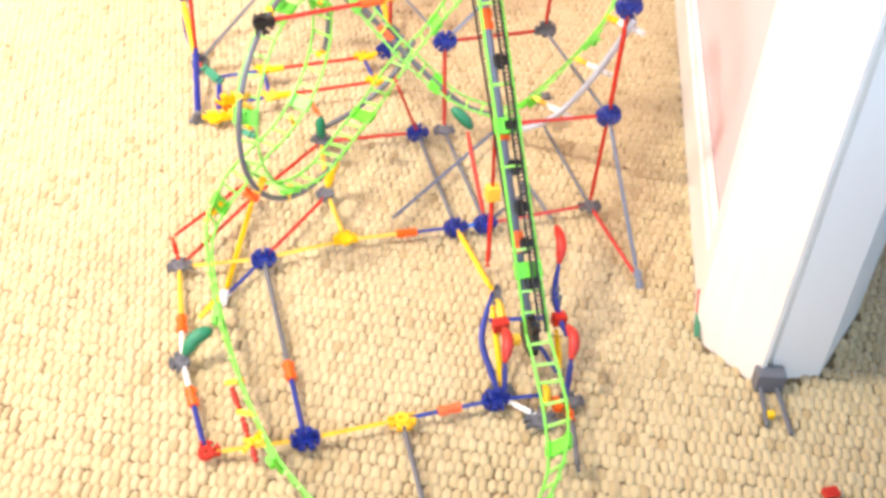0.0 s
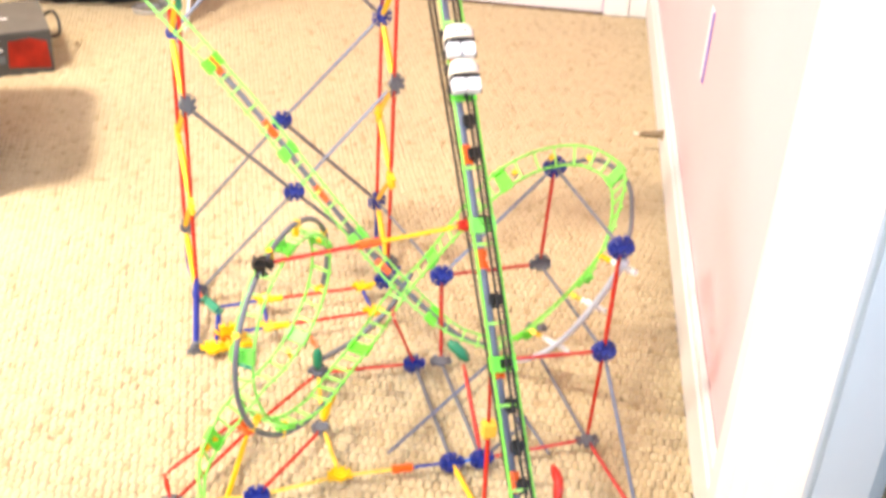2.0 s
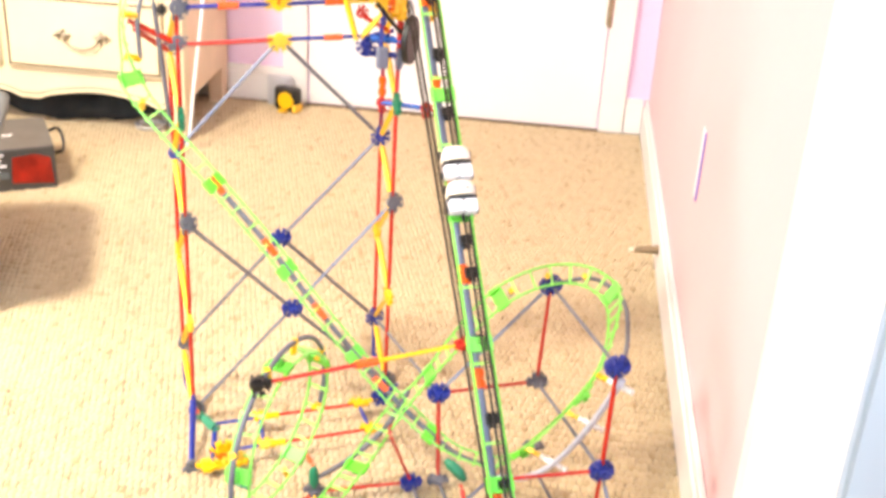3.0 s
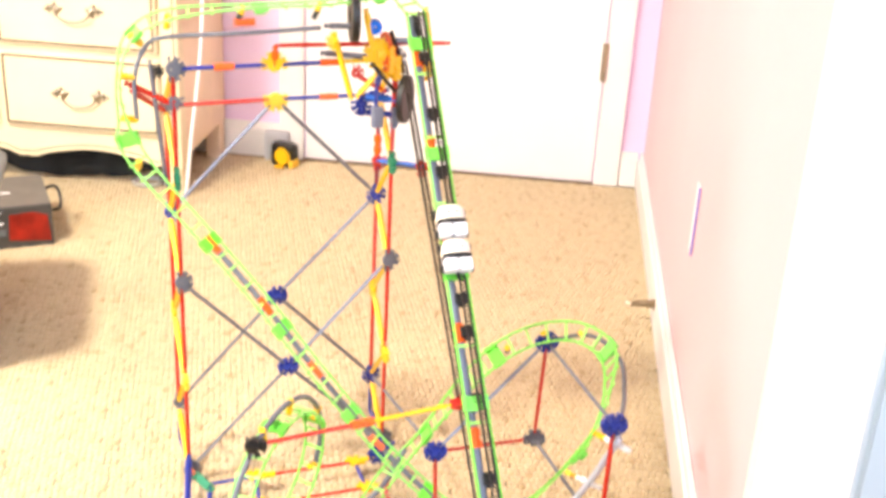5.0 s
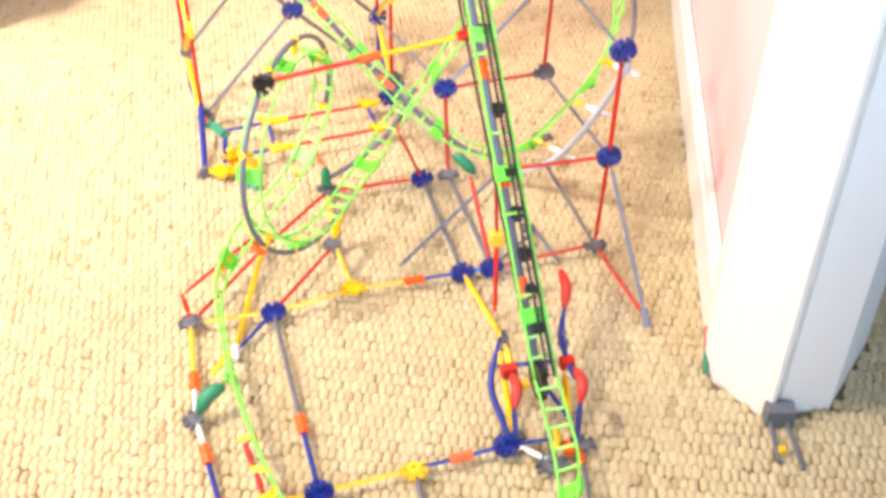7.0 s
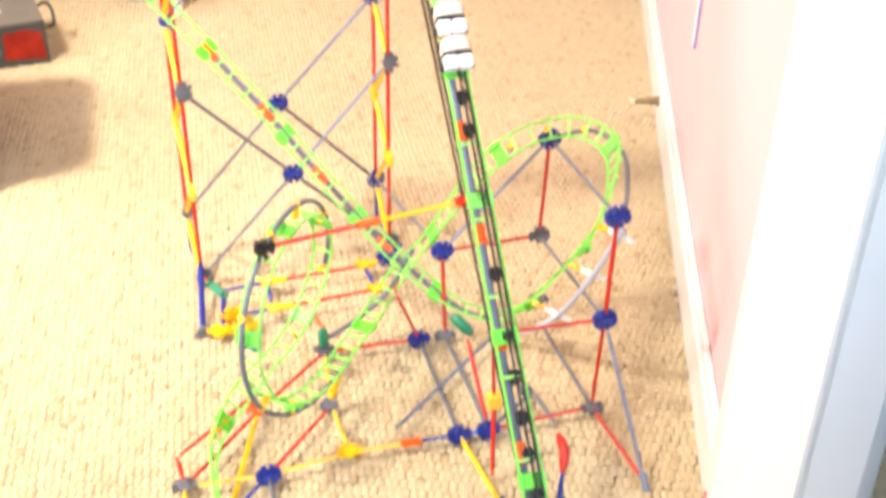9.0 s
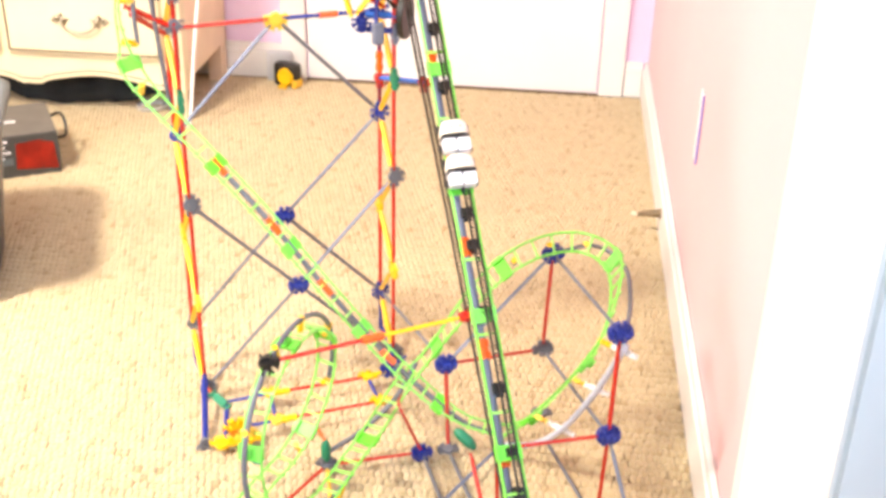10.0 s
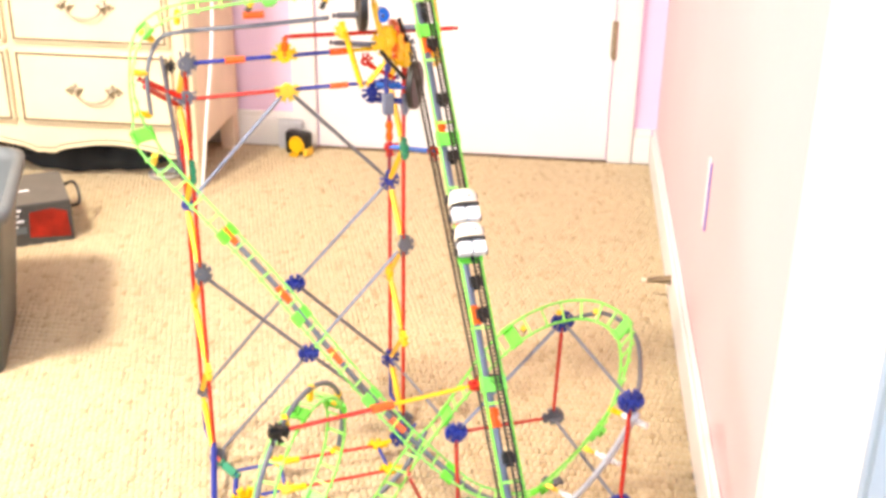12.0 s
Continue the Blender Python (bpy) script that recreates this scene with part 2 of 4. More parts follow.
for lo, hi in (((WEST, SOUTH, 0.0005), (2.0, 0.848, 0.004)), ((WEST, 0.848, 0.0005), (-1.258, WY, 0.004)), ((1.008, 0.848, 0.0005), (1.9, WY, 0.004)), ((0.69, 1.71, 0.0005), (1.008, WY, 0.004))):
    add_box(bm, lo, hi)
tagged(part("floor_carpet", bm, NAP), "plain beige carpet nap over the rest of the floor", "floor", kind="structure")


def floor_crumbs():
    rng = np.random.default_rng(11)
    bm = bmesh.new()
    for i in range(95):
        x, y, r = rng.uniform(-0.95, 0.46), rng.uniform(0.95, 3.1), rng.uniform(0.0010, 0.0024)
        m = Matrix.Translation((x, y, 0.0046)) @ Matrix.Rotation(rng.uniform(0, 6), 4, "Z") @ Matrix.Diagonal((r, r * rng.uniform(1, 2.4), r * 0.6, 1))
        bmesh.ops.create_icosphere(bm, subdivisions=1, radius=1, matrix=m)
    return bm


tagged(part("carpet_crumbs", floor_crumbs(), BACKING), "dark specks of dirt in the carpet", "dirt", kind="stuff")


def wall(name, lo, hi, mat, label):
    return tagged(part(name, box(lo, hi), mat), label, "wall", kind="structure")


wall("wall_east", (WX, 1.30, 0), (WX + 0.115, WY + 0.13, TOP), PINK, "pale pink painted bedroom wall beside the doorway")
wall("wall_east_south", (WX, SOUTH - 0.1, 0), (WX + 0.115, 0.44, TOP), PINK, "pale pink painted wall past the doorway")
wall("wall_east_over_door", (WX, 0.44, 2.065), (WX + 0.115, 1.2995, TOP), PINK, "pale pink wall over the doorway")
wall("wall_north", (WEST, WY, 0), (WX, WY + 0.13, TOP), LILAC, "lilac pink painted wall behind the dresser and door")
wall("wall_hall_east", (1.9, SOUTH - 0.1, 0), (2.0, WY + 0.13, TOP), CEILING, "plain hallway wall beyond the doorway")
wall("wall_hall_south", (WX + 0.115, SOUTH - 0.1, 0), (1.9, SOUTH, TOP), CEILING, "plain end wall of the hallway")


def wall_with_window(name, along, at, thick, a0, a1, w0, w1, z0, z1):
    bm = bmesh.new()
    for lo_a, hi_a, lo_z, hi_z in ((a0, w0, 0, TOP), (w1, a1, 0, TOP), (w0, w1, 0, z0), (w0, w1, z1, TOP)):
        if along == "y":
            add_box(bm, (at - thick, lo_a, lo_z), (at, hi_a, hi_z))
        else:
            add_box(bm, (lo_a, at - thick, lo_z), (hi_a, at, hi_z))
    return tagged(part(name, bm, PINK), "plain pink wall with a window opening", "wall", kind="structure")


wall_with_window("wall_west", "y", WEST, 0.1, SOUTH, WY + 0.13, 0.45, 1.95, 0.85, 2.05)
# unseen wall; its opening is made up to suit the south fill
wall_with_window("wall_south", "x", SOUTH, 0.1, WEST, WX, -0.75, 0.4, 0.9, 2.1)
tagged(part("ceiling", box((WEST - 0.1, SOUTH - 0.1, TOP), (2.0, WY + 0.13, TOP + 0.08)), CEILING), "plain white painted ceiling", "ceiling", kind="structure")


# skirting with a stepped top edge
def skirting(name, lo, hi, axis):
    bm = bmesh.new()
    add_box(bm, lo, (hi[0], hi[1], hi[2] - 0.018), 0.002)
    if axis == "x":
        add_box(bm, (lo[0], lo[1] + 0.004, hi[2] - 0.018), (hi[0], hi[1], hi[2]), 0.0015)
    else:
        add_box(bm, (lo[0] + 0.004, lo[1], hi[2] - 0.018), hi, 0.0015)
    return tagged(part(name, bm, TRIM), "white painted skirting board along the carpet", "baseboard", kind="structure")


skirting("baseboard_east", (WX - 0.014, 1.374, 0), (WX - 0.001, WY - 0.001, 0.092), "y")
skirting("baseboard_north", (0.436, WY - 0.014, 0), (WX - 0.015, WY - 0.001, 0.092), "x")
skirting("baseboard_north_west", (-1.74, WY - 0.014, 0), (-0.457, WY - 0.001, 0.092), "x")


# closet door in the north wall, with its casing
def closet_door():
    d = tagged(empty("door_1", (0, WY, 0)), "plain white closed door in a white casing", "door", kind="structure")
    part("door_leaf", box((-0.388, WY - 0.006, 0.003), (0.368, WY - 0.001, 2.03), 0.0015), DOORWHITE, d)
    for x0, x1 in ((-0.455, -0.392), (0.372, 0.434)):
        part("casing", box((x0, WY - 0.019, 0), (x1, WY - 0.0015, 2.1), 0.003), TRIM, d)
    part("casing_head", box((-0.455, WY - 0.019, 2.036), (0.434, WY - 0.0015, 2.1), 0.003), TRIM, d)
    for z in (0.277, 1.7):
        bm = box((0.362, WY - 0.014, z), (0.377, WY - 0.005, z + 0.092), 0.002)
        bmesh.ops.create_cone(bm, segments=12, radius1=0.0055, radius2=0.0055, depth=0.096, cap_ends=True, matrix=Matrix.Translation((0.3705, WY - 0.022, z + 0.046)))
        part("hinge", bm, BRASS, d, "tarnished brass hinge")
    for o in d.children:
        o.matrix_parent_inverse = d.matrix_world.inverted()
    return d


closet_door()


# doorway in the east wall: moulded casing, jamb and stop
def doorway():
    d = tagged(empty("door_2", (WX, 1.25, 0)), "open doorway with white moulded casing and jamb", "doorway", kind="structure")
    def upright(name, outline, mat):
        bm = bmesh.new()
        lo = [bm.verts.new((x, y, 0.0)) for x, y in outline]
        hi = [bm.verts.new((x, y, 2.06)) for x, y in outline]
        k = len(outline)
        for i in range(k):
            bm.faces.new((lo[i], lo[(i + 1) % k], hi[(i + 1) % k], hi[i]))
        bm.faces.new(lo[::-1])
        bm.faces.new(hi)
        return part(name, bm, mat, d)
    # moulded casing: a stepped profile that turns the corner
    upright("casing", [(WX - 0.016, 1.372), (WX - 0.016, 1.350), (WX - 0.019, 1.345), (WX - 0.019, 1.325), (WX - 0.013, 1.314), (WX - 0.009, 1.302), (WX + 0.005, 1.290), (WX + 0.011, 1.280), (WX + 0.025, 1.270), (WX + 0.033, 1.260), (WX + 0.047, 1.2475), (WX + 0.052, 1.2490), (WX + 0.052, 1.2985), (WX - 0.0005, 1.2995), (WX - 0.0005, 1.372)], TRIM)
    upright("jamb", [(WX + 0.053, 1.2655), (WX + 0.057, 1.2655), (WX + 0.061, 1.2600), (WX + 0.120, 1.2735), (WX + 0.180, 1.385), (WX + 0.180, 1.40), (WX + 0.117, 1.40), (WX + 0.117, 1.2985), (WX + 0.053, 1.2985)], DOORWHITE)
    part("jamb", box((WX - 0.001, 0.44, 0), (WX + 0.125, 0.458, 2.06), 0.002), TRIM, d)
    part("jamb_head", box((WX - 0.001, 0.459, 2.04), (WX + 0.125, 1.25, 2.06), 0.002), TRIM, d)
    for o in d.children:
        o.matrix_parent_inverse = d.matrix_world.inverted()
    return d


doorway()


# ---- the coaster set ----
coaster = tagged(empty("toy_roller_coaster", (0.1, 1.5, 0)), "toy roller coaster of coloured rods and lime track on carpet", "toy roller coaster")
V = Vector
UP = V((0, 0, 1))
FLUTED = [(math.cos(a) * r, math.sin(a) * r) for i in range(8) for a, r in ((i * math.pi / 4, 1.0 if i % 2 == 0 else 0.72),)]
rod_meshes, node_meshes = {}, {}


def align(a, b):
    """The pose of a thing along +Z at a, looking to b."""
    d = Vector(b) - Vector(a)
    return Matrix.Translation(a) @ d.to_track_quat("Z", "Y").to_matrix().to_4x4()


def rod(a, b, mat, gap=0.011, r=0.0029, label=""):
    """A fluted rod with necked ends, from node to node."""
    a, b = Vector(a), Vector(b)
    length = round((b - a).length - 2 * gap, 3)
    key = (length, mat.name, r)
    if key not in rod_meshes:
        bm = bmesh.new()
        rings = []
        for z, k in ((0, 0.95), (0.0025, 0.95), (0.003, 0.55), (0.006, 0.55), (0.0065, 1.0), (length - 0.0065, 1.0), (length - 0.006, 0.55), (length - 0.003, 0.55), (length - 0.0025, 0.95), (length, 0.95)):
            rings.append([bm.verts.new((x * r * k, y * r * k, z)) for x, y in FLUTED])
        for r0, r1 in zip(rings, rings[1:]):
            for j in range(8):
                bm.faces.new((r0[j], r0[(j + 1) % 8], r1[(j + 1) % 8], r1[j]))
        bm.faces.new(rings[0][::-1])
        bm.faces.new(rings[-1])
        rod_meshes[key] = mesh_from("rod", bm, mat)
    d = (b - a).normalized()
    return part("rod", rod_meshes[key], None, coaster, label, m=align(a + d * gap, b))


def node_mesh(mat, slots, step=45, size=1.0):
    """A snap connector: a hub with a hole and a pair of prongs for each slot."""
    key = (mat.name, slots, step, size)
    if key in node_meshes:
        return node_meshes[key]
    bm = bmesh.new()
    t = 0.0032 * size
    inner, outer = ring(0.0030 * size, 12), ring(0.0088 * size, 12)
    loops_ = [[bm.verts.new((x, y, z)) for x, y in circle] for circle, z in ((inner, -t), (outer, -t), (outer, t), (inner, t))]
    for i in range(4):
        p, q = loops_[i], loops_[(i + 1) % 4]
        for j in range(12):
            bm.faces.new((p[j], p[(j + 1) % 12], q[(j + 1) % 12], q[j]))
    for k in range(slots):
        m = Matrix.Rotation(radians(step * k), 4, "Z")
        for s in (-1, 1):
            v = add_box(bm, (0.0055 * size, s * 0.0036 * size - 0.0011 * size, -t * 0.9), (0.0165 * size, s * 0.0036 * size + 0.0011 * size, t * 0.9), 0, m)
        add_box(bm, (0.0055 * size, -0.003 * size, -t * 0.5), (0.0085 * size, 0.003 * size, t * 0.5), 0, m)
        # lip that grips the rod
        for s in (-1, 1):
            add_box(bm, (0.0125 * size, s * 0.0042 * size - 0.0013 * size, -t * 1.05), (0.0145 * size, s * 0.0042 * size + 0.0013 * size, t * 1.05), 0, m)
    if slots in (4, 5):
        # solid web of a fan-shaped connector
        arc = [radians(step * (slots - 1) * i / 10) for i in range(11)]
        lo, hi = [[bm.verts.new((x * size, y * size, zz)) for x, y in [(0.0, -0.0015)] + [(0.0118 * math.cos(a), 0.0118 * math.sin(a)) for a in arc]] for zz in (-t * 0.55, t * 0.55)]
        bm.faces.new(lo[::-1])
        bm.faces.new(hi)
        for j in range(12):
            bm.faces.new((lo[j], lo[(j + 1) % 12], hi[(j + 1) % 12], hi[j]))
    node_meshes[key] = mesh_from("connector", bm, mat)
    return node_meshes[key]


def node(at, mat, slots, axis, first, double=None, size=0.92, step=45):
    """A connector whose face looks along axis and whose first slot points along first; double: a second one, clipped across it."""
    z = Vector(axis).normalized()
    x = Vector(first)
    x = (x - z * x.dot(z)).normalized()
    y = z.cross(x)
    m = Matrix((x, y, z)).transposed().to_4x4()
    m.translation = Vector(at)
    ob = part("connector", node_mesh(mat, slots, step, size), None, coaster, m=m)
    if double is not None:
        m2 = m @ Matrix.Rotation(radians(90), 4, "X")
        m2.translation = Vector(at)
        part("connector", node_mesh(double, slots, step, size), None, coaster, m=m2)
    return ob


def sleeve(at, d, mat, length=0.026, r=0.0048):
    """A straight coupling that joins two rods end to end."""
    key = ("sleeve", mat.name, length, r)
    if key not in node_meshes:
        bm = bmesh.new()
        sweep(bm, [Vector((0, 0, z)) for z in (-length / 2, -length / 2 + 0.002, length / 2 - 0.002, length / 2)], [(x * r, y * r) for x, y in ring(1, 8)], ups=[(0, 1, 0)] * 4)
        for s in (-1, 1):
            add_box(bm, (-r * 1.25, -0.0016, s * length * 0.28 - 0.004), (r * 1.25, 0.0016, s * length * 0.28 + 0.004))
        node_meshes[key] = mesh_from("coupling", bm, mat)
    return part("coupling", node_meshes[key], None, coaster, m=align(at, Vector(at) + Vector(d)))


def bent(points, r, mat, label=""):
    """A plump bent piece with rounded ends."""
    pts = spline(points, 5)
    bm = bmesh.new()
    n = len(pts) - 1
    rings = []
    for i, p in enumerate(pts):
        d = (pts[min(i + 1, n)] - pts[max(i - 1, 0)]).normalized()
        side = d.cross(V((0.2, -0.6, 0.8))).normalized()
        up = side.cross(d)
        k = r * max(0.45, min(1.0, 0.45 + 2.2 * min(i, n - i) / n))
        rings.append([bm.verts.new(p + side * x * k + up * y * k) for x, y in ring(1, 10)])
    for r0, r1 in zip(rings, rings[1:]):
        for j in range(10):
            bm.faces.new((r0[j], r0[(j + 1) % 10], r1[(j + 1) % 10], r1[j]))
    bm.faces.new(rings[0][::-1])
    bm.faces.new(rings[-1])
    return part("grip", bm, mat, coaster, label, smooth=True)


def chunk(at, size, mat, x_dir, name="clip"):
    """A small bevelled block with a slot across it."""
    a, b, c = size
    bm = box((-a, -b, -c), (a, b, c), min(size) * 0.3)
    add_box(bm, (-a * 0.35, -b * 1.15, -c * 0.5), (a * 0.35, b * 1.15, c * 0.5))
    x = V(x_dir).normalized()
    zz = (UP - x * UP.dot(x)).normalized()
    m = Matrix((x, zz.cross(x), zz)).transposed().to_4x4()
    m.translation = V(at)
    return part(name, bm, mat, coaster, m=m)


def chain_of_rods(a, b, pieces):
    """Rods and couplings end to end between two nodes: (material, share of the length) each; couplings have share 0."""
    a, b = Vector(a), Vector(b)
    total = sum(s for _, s in pieces)
    at = 0.0
    for mat, s in pieces:
        p, q = a.lerp(b, at / total), a.lerp(b, (at + s) / total)
        if s:
            rod(p, q, mat, gap=0.006)
        else:
            sleeve(p, b - a, mat)
        at += s


# base frame on the carpet
b_l, b_blue, b_yel = V((-0.136, 1.310, 0.019)), V((-0.0415, 1.3395, 0.021)), V((0.048, 1.3945, 0.017))
b_mid, b_mid2, b_gray, b_tip = V((0.180, 1.4415, 0.018)), V((0.216, 1.454, 0.019)), V((0.3465, 1.514, 0.020)), V((0.410, 1.391, 0.011))
redl, bb2, b_yel2, base_r = V((-0.032, 1.046, 0.017)), V((0.063, 1.079, 0.018)), V((0.157, 1.1215, 0.017)), V((0.2533, 1.164, 0.018))
mid_l, green_c, g575 = V((-0.089, 1.162, 0.019)), V((-0.020, 1.586, 0.020)), V((0.010, 1.477, 0.019))
lr_mid, gray785, lr_dg = V((0.106, 1.633, 0.019)), V((0.142, 1.644, 0.019)), V((0.176, 1.560, 0.093))
lr_blue, lr_gray, c_blue = V((0.350, 1.506, 0.1665)), V((0.264, 1.7075, 0.1565)), V((0.1355, 1.643, 0.162))
loop_r, loop_top = V((0.3504, 1.4955, 0.320)), V((0.2688, 1.6975, 0.312))
BU = (b_mid2 - b_l).normalized()
BV = V((-BU.y, BU.x, 0))

rod(b_l, b_blue, YELLOW)
rod(b_blue, b_yel, YELLOW)
chain_of_rods(b_yel, b_mid, [(YELLOW, 0.55), (ORANGE, 0), (BLUE, 0.45)])
rod(b_mid2, b_gray, RED)
rod(b_mid, b_mid2, BRIGHT, 0.004)
chain_of_rods(b_blue, bb2, [(GREY, 0.66), (ORANGE, 0), (BLUE, 0.34)])
chain_of_rods(b_l, mid_l, [(YELLOW, 0.62), (ORANGE, 0), (WHITE, 0.38)])
chain_of_rods(mid_l, redl, [(WHITE, 0.4), (ORANGE, 0), (BLUE, 0.6)])
rod(redl, bb2, YELLOW)
rod(bb2, b_yel2, YELLOW)
chain_of_rods(b_yel2, base_r, [(BLUE, 0.5), (ORANGE, 0), (BLUE, 0.5)])
rod(b_yel2, (0.205, 0.985, 0.019), GREY)
mid_o = V((-0.080, 1.449, 0.024))
rod(b_l, mid_o, RED)
rod(mid_o, green_c, RED)
rod((-0.145, 1.325, 0.052), (-0.086, 1.430, 0.058), RED, 0.004)
rod(mid_o, (-0.086, 1.428, 0.060), ORANGE, 0.002)
rod(b_l + UP * 0.012, (-0.145, 1.322, 0.055), RED, 0.0)
rod(b_blue, g575, RED)
rod(g575, green_c, YELLOW)
rod(g575, b_yel, YELLOW)
rod(green_c, lr_mid, RED)
tip = V((-0.0745, 1.276, 0.010))
rod(b_blue, tip, BLUE, 0.006)
sleeve(tip, V((0.005, 0.15, 0.01)), WHITE, 0.020)
rod(mid_o, tip, YELLOW, 0.012, 0.0034)
rod(lr_mid, b_mid, GREY)
rod(gray785, b_mid2, GREY)
rod(b_mid2, lr_dg, RED)
rod(gray785, c_blue, RED)
rod(c_blue, lr_gray, RED)
rod(lr_gray, loop_top, RED)
rod(lr_gray, lr_blue, GREY)
rod(lr_blue, loop_r, RED)
rod(b_gray, lr_blue, RED)
rod(b_tip, lr_blue, SILVER)
rod(b_gray, b_tip, RED, 0.008)
sleeve(b_tip, lr_blue - b_tip, SILVER, 0.024, 0.004)
rod(loop_top, c_blue, SILVER)
rod(loop_top, loop_r, GREY)
rod(b_gray, (0.272, 1.700, 0.018), GREY)
rod((0.217, 1.664, 0.022), (0.098, 1.437, 0.022), SILVER, 0.004)
rod(lr_blue, (0.215, 1.462, 0.165), RED)
t_foot = V((0.083, 1.560, 0.146))
rod(lr_mid, t_foot, RED)

for at, mat, k, first in ((b_l, GREY, 5, BU), (b_yel, YELLOW, 5, BU), (redl, RED, 3, BU), (b_yel2, YELLOW, 5, -BU), (mid_l, GREY, 4, BV), (g575, GREY, 4, BV), (b_gray, GREY, 5, -BU), (gray785, GREY, 5, BU), (mid_o, ORANGE, 2, BV)):
    node(at, mat, k, UP, first)
for at, k in ((b_blue, 8), (bb2, 8), (b_mid, 7), (b_mid2, 7), (lr_mid, 7), (c_blue, 8), (lr_blue, 8), (loop_r, 8), (loop_top, 8), (base_r, 7)):
    node(at, BLUE, k, BV, BU, double=BLUE)
node(green_c, GREY, 4, UP, BU, double=GREY)
node(lr_gray, GREY, 5, UP, -BU, double=GREY)
bent([V((0.156, 1.565, 0.112)), V((0.170, 1.560, 0.104)), V((0.184, 1.557, 0.090))], 0.0078, GREEN)
bent([green_c + UP * 0.006, green_c + V((-0.001, 0.002, 0.022)), green_c + V((-0.002, 0.004, 0.040))], 0.0068, GREEN)
rod(green_c + V((-0.002, 0.004, 0.038)), green_c + V((-0.014, 0.012, 0.052)), ORANGE, 0.0, 0.0042)
bent([g575 + V((0.001, 0.002, 0.010)), g575 + V((0.004, 0.008, 0.032)), g575 + V((0.012, 0.014, 0.046))], 0.0056, YELLOW)

# two-plane tower
a_l, a_r = V((-0.2338, 1.7362, 0)), V((0.0306, 1.874, 0))
TU = (a_r - a_l).normalized()
TV = V((-TU.y, TU.x, 0))
d_l, d_r = a_l + TV * 0.078, V((-0.001, 1.946, 0))
z = lambda p, h: V((p.x, p.y, h))
A = [0.024, 0.177, 0.329, 0.480, 0.627]
B = [0.095, 0.248, 0.402, 0.556]
for p in (a_l, a_r):
    for h0, h1 in zip(A, A[1:]):
        rod(z(p, h0), z(p, h1), RED)
    for h in A:
        edge_on = h in (A[1], A[3])
        node(z(p, h), GREEN if h == A[3] else YELLOW if h == A[1] else GREY, 5, TU if edge_on else TV, -TV if h == A[1] else UP, size=1.0)
for p in (d_l, d_r):
    for h0, h1 in zip(B, B[1:]):
        rod(z(p, h0), z(p, h1), RED)
    rod(z(p, 0.02), z(p, B[0]), BLUE, 0.004)
    for h in B:
        if h == B[1]:
            node(z(p, h), YELLOW, 5, TU, -UP, size=1.0)
        else:
            node(z(p, h), BLUE if p is d_r or h == B[2] else GREY, 7 if p is d_r else 4, TV, UP, double=BLUE if p is d_r else None)
for p, q in ((a_l, d_l), (a_r, d_r)):
    for h0, h1, h2 in zip(A, B, A[1:]):
        rod(z(p, h0), z(q, h1), YELLOW, 0.011, 0.0046)
        rod(z(q, h1), z(p, h2), YELLOW, 0.011, 0.0046)
mid_a = (a_l + a_r) / 2
mid_d = (d_l + d_r) / 2
x_mid, x_up, t_yel = z(mid_a, 0.175), z(mid_d, 0.2535), z(mid_d, 0.557)
for end in (z(a_l, A[2]), z(a_r, A[2]), z(a_l, A[0]), z(a_r, A[0])):
    rod(x_mid, end, SILVER if end.x > -0.1 and end.z > 0.2 else GREY)
for end in (z(d_r, B[2]), z(d_l, B[0]), z(d_r, B[0])):
    rod(x_up, end, SILVER if end.z > 0.3 else GREY)
rod(t_yel, z(d_l, B[2]), SILVER)
rod(t_yel, z(d_r, B[2]), GREY)
rod(z(d_r, B[0]), c_blue, GREY)
node(x_mid, BLUE, 8, TV, TU, double=BLUE)
node(x_up, BLUE, 8, TV, TU, double=BLUE)
node(t_yel, YELLOW, 5, TV, TU, size=1.05)
rod(z(d_l, B[3]), t_yel, RED)
chain_of_rods(t_yel, z(d_r, B[3]), [(BLUE, 0.5), (ORANGE, 0), (BLUE, 0.5)])
t_yel2 = z(mid_a, A[4]) - TU * 0.018
chain_of_rods(z(a_l, A[4]), t_yel2, [(BLUE, 0.5), (ORANGE, 0), (BLUE, 0.5)])
chain_of_rods(t_yel2, z(a_r, A[4]), [(BLUE, 0.45), (ORANGE, 0), (YELLOW, 0.55)])
node(t_yel2, YELLOW, 5, TV, -TU, size=1.05)
# front and rear ties at the foot of the tower
front_l = V((-0.200, 1.618, 0.016))
tie_b = [V((-0.200, 1.695, 0.03)), V((-0.133, 1.729, 0.03)), V((0.003, 1.792, 0.03)), V((0.034, 1.812, 0.034))]
tie_f = [V((-0.158, 1.640, 0.03)), V((-0.108, 1.664, 0.03)), V((0.031, 1.731, 0.03)), V((0.060, 1.748, 0.03))]
for tie in (tie_b, tie_f):
    rod(tie[0], tie[1], BLUE, 0.004)
    rod(tie[1], tie[2], RED, 0.008)
    rod(tie[2], tie[3], YELLOW, 0.0, 0.0042)
    node(tie[1], YELLOW, 4, UP, TU)
    node(tie[2], YELLOW, 4, UP, TU)
    sleeve(tie[1] + (tie[2] - tie[1]) * 0.12, tie[2] - tie[1], YELLOW, 0.022)
for k in (1, 2):
    rod(tie_b[k], tie_f[k], BLUE, 0.004)
for p, q in ((a_l, d_l), (a_r, d_r)):
    rod(z(p, 0.03), z(q, 0.03), BLUE, 0.004)
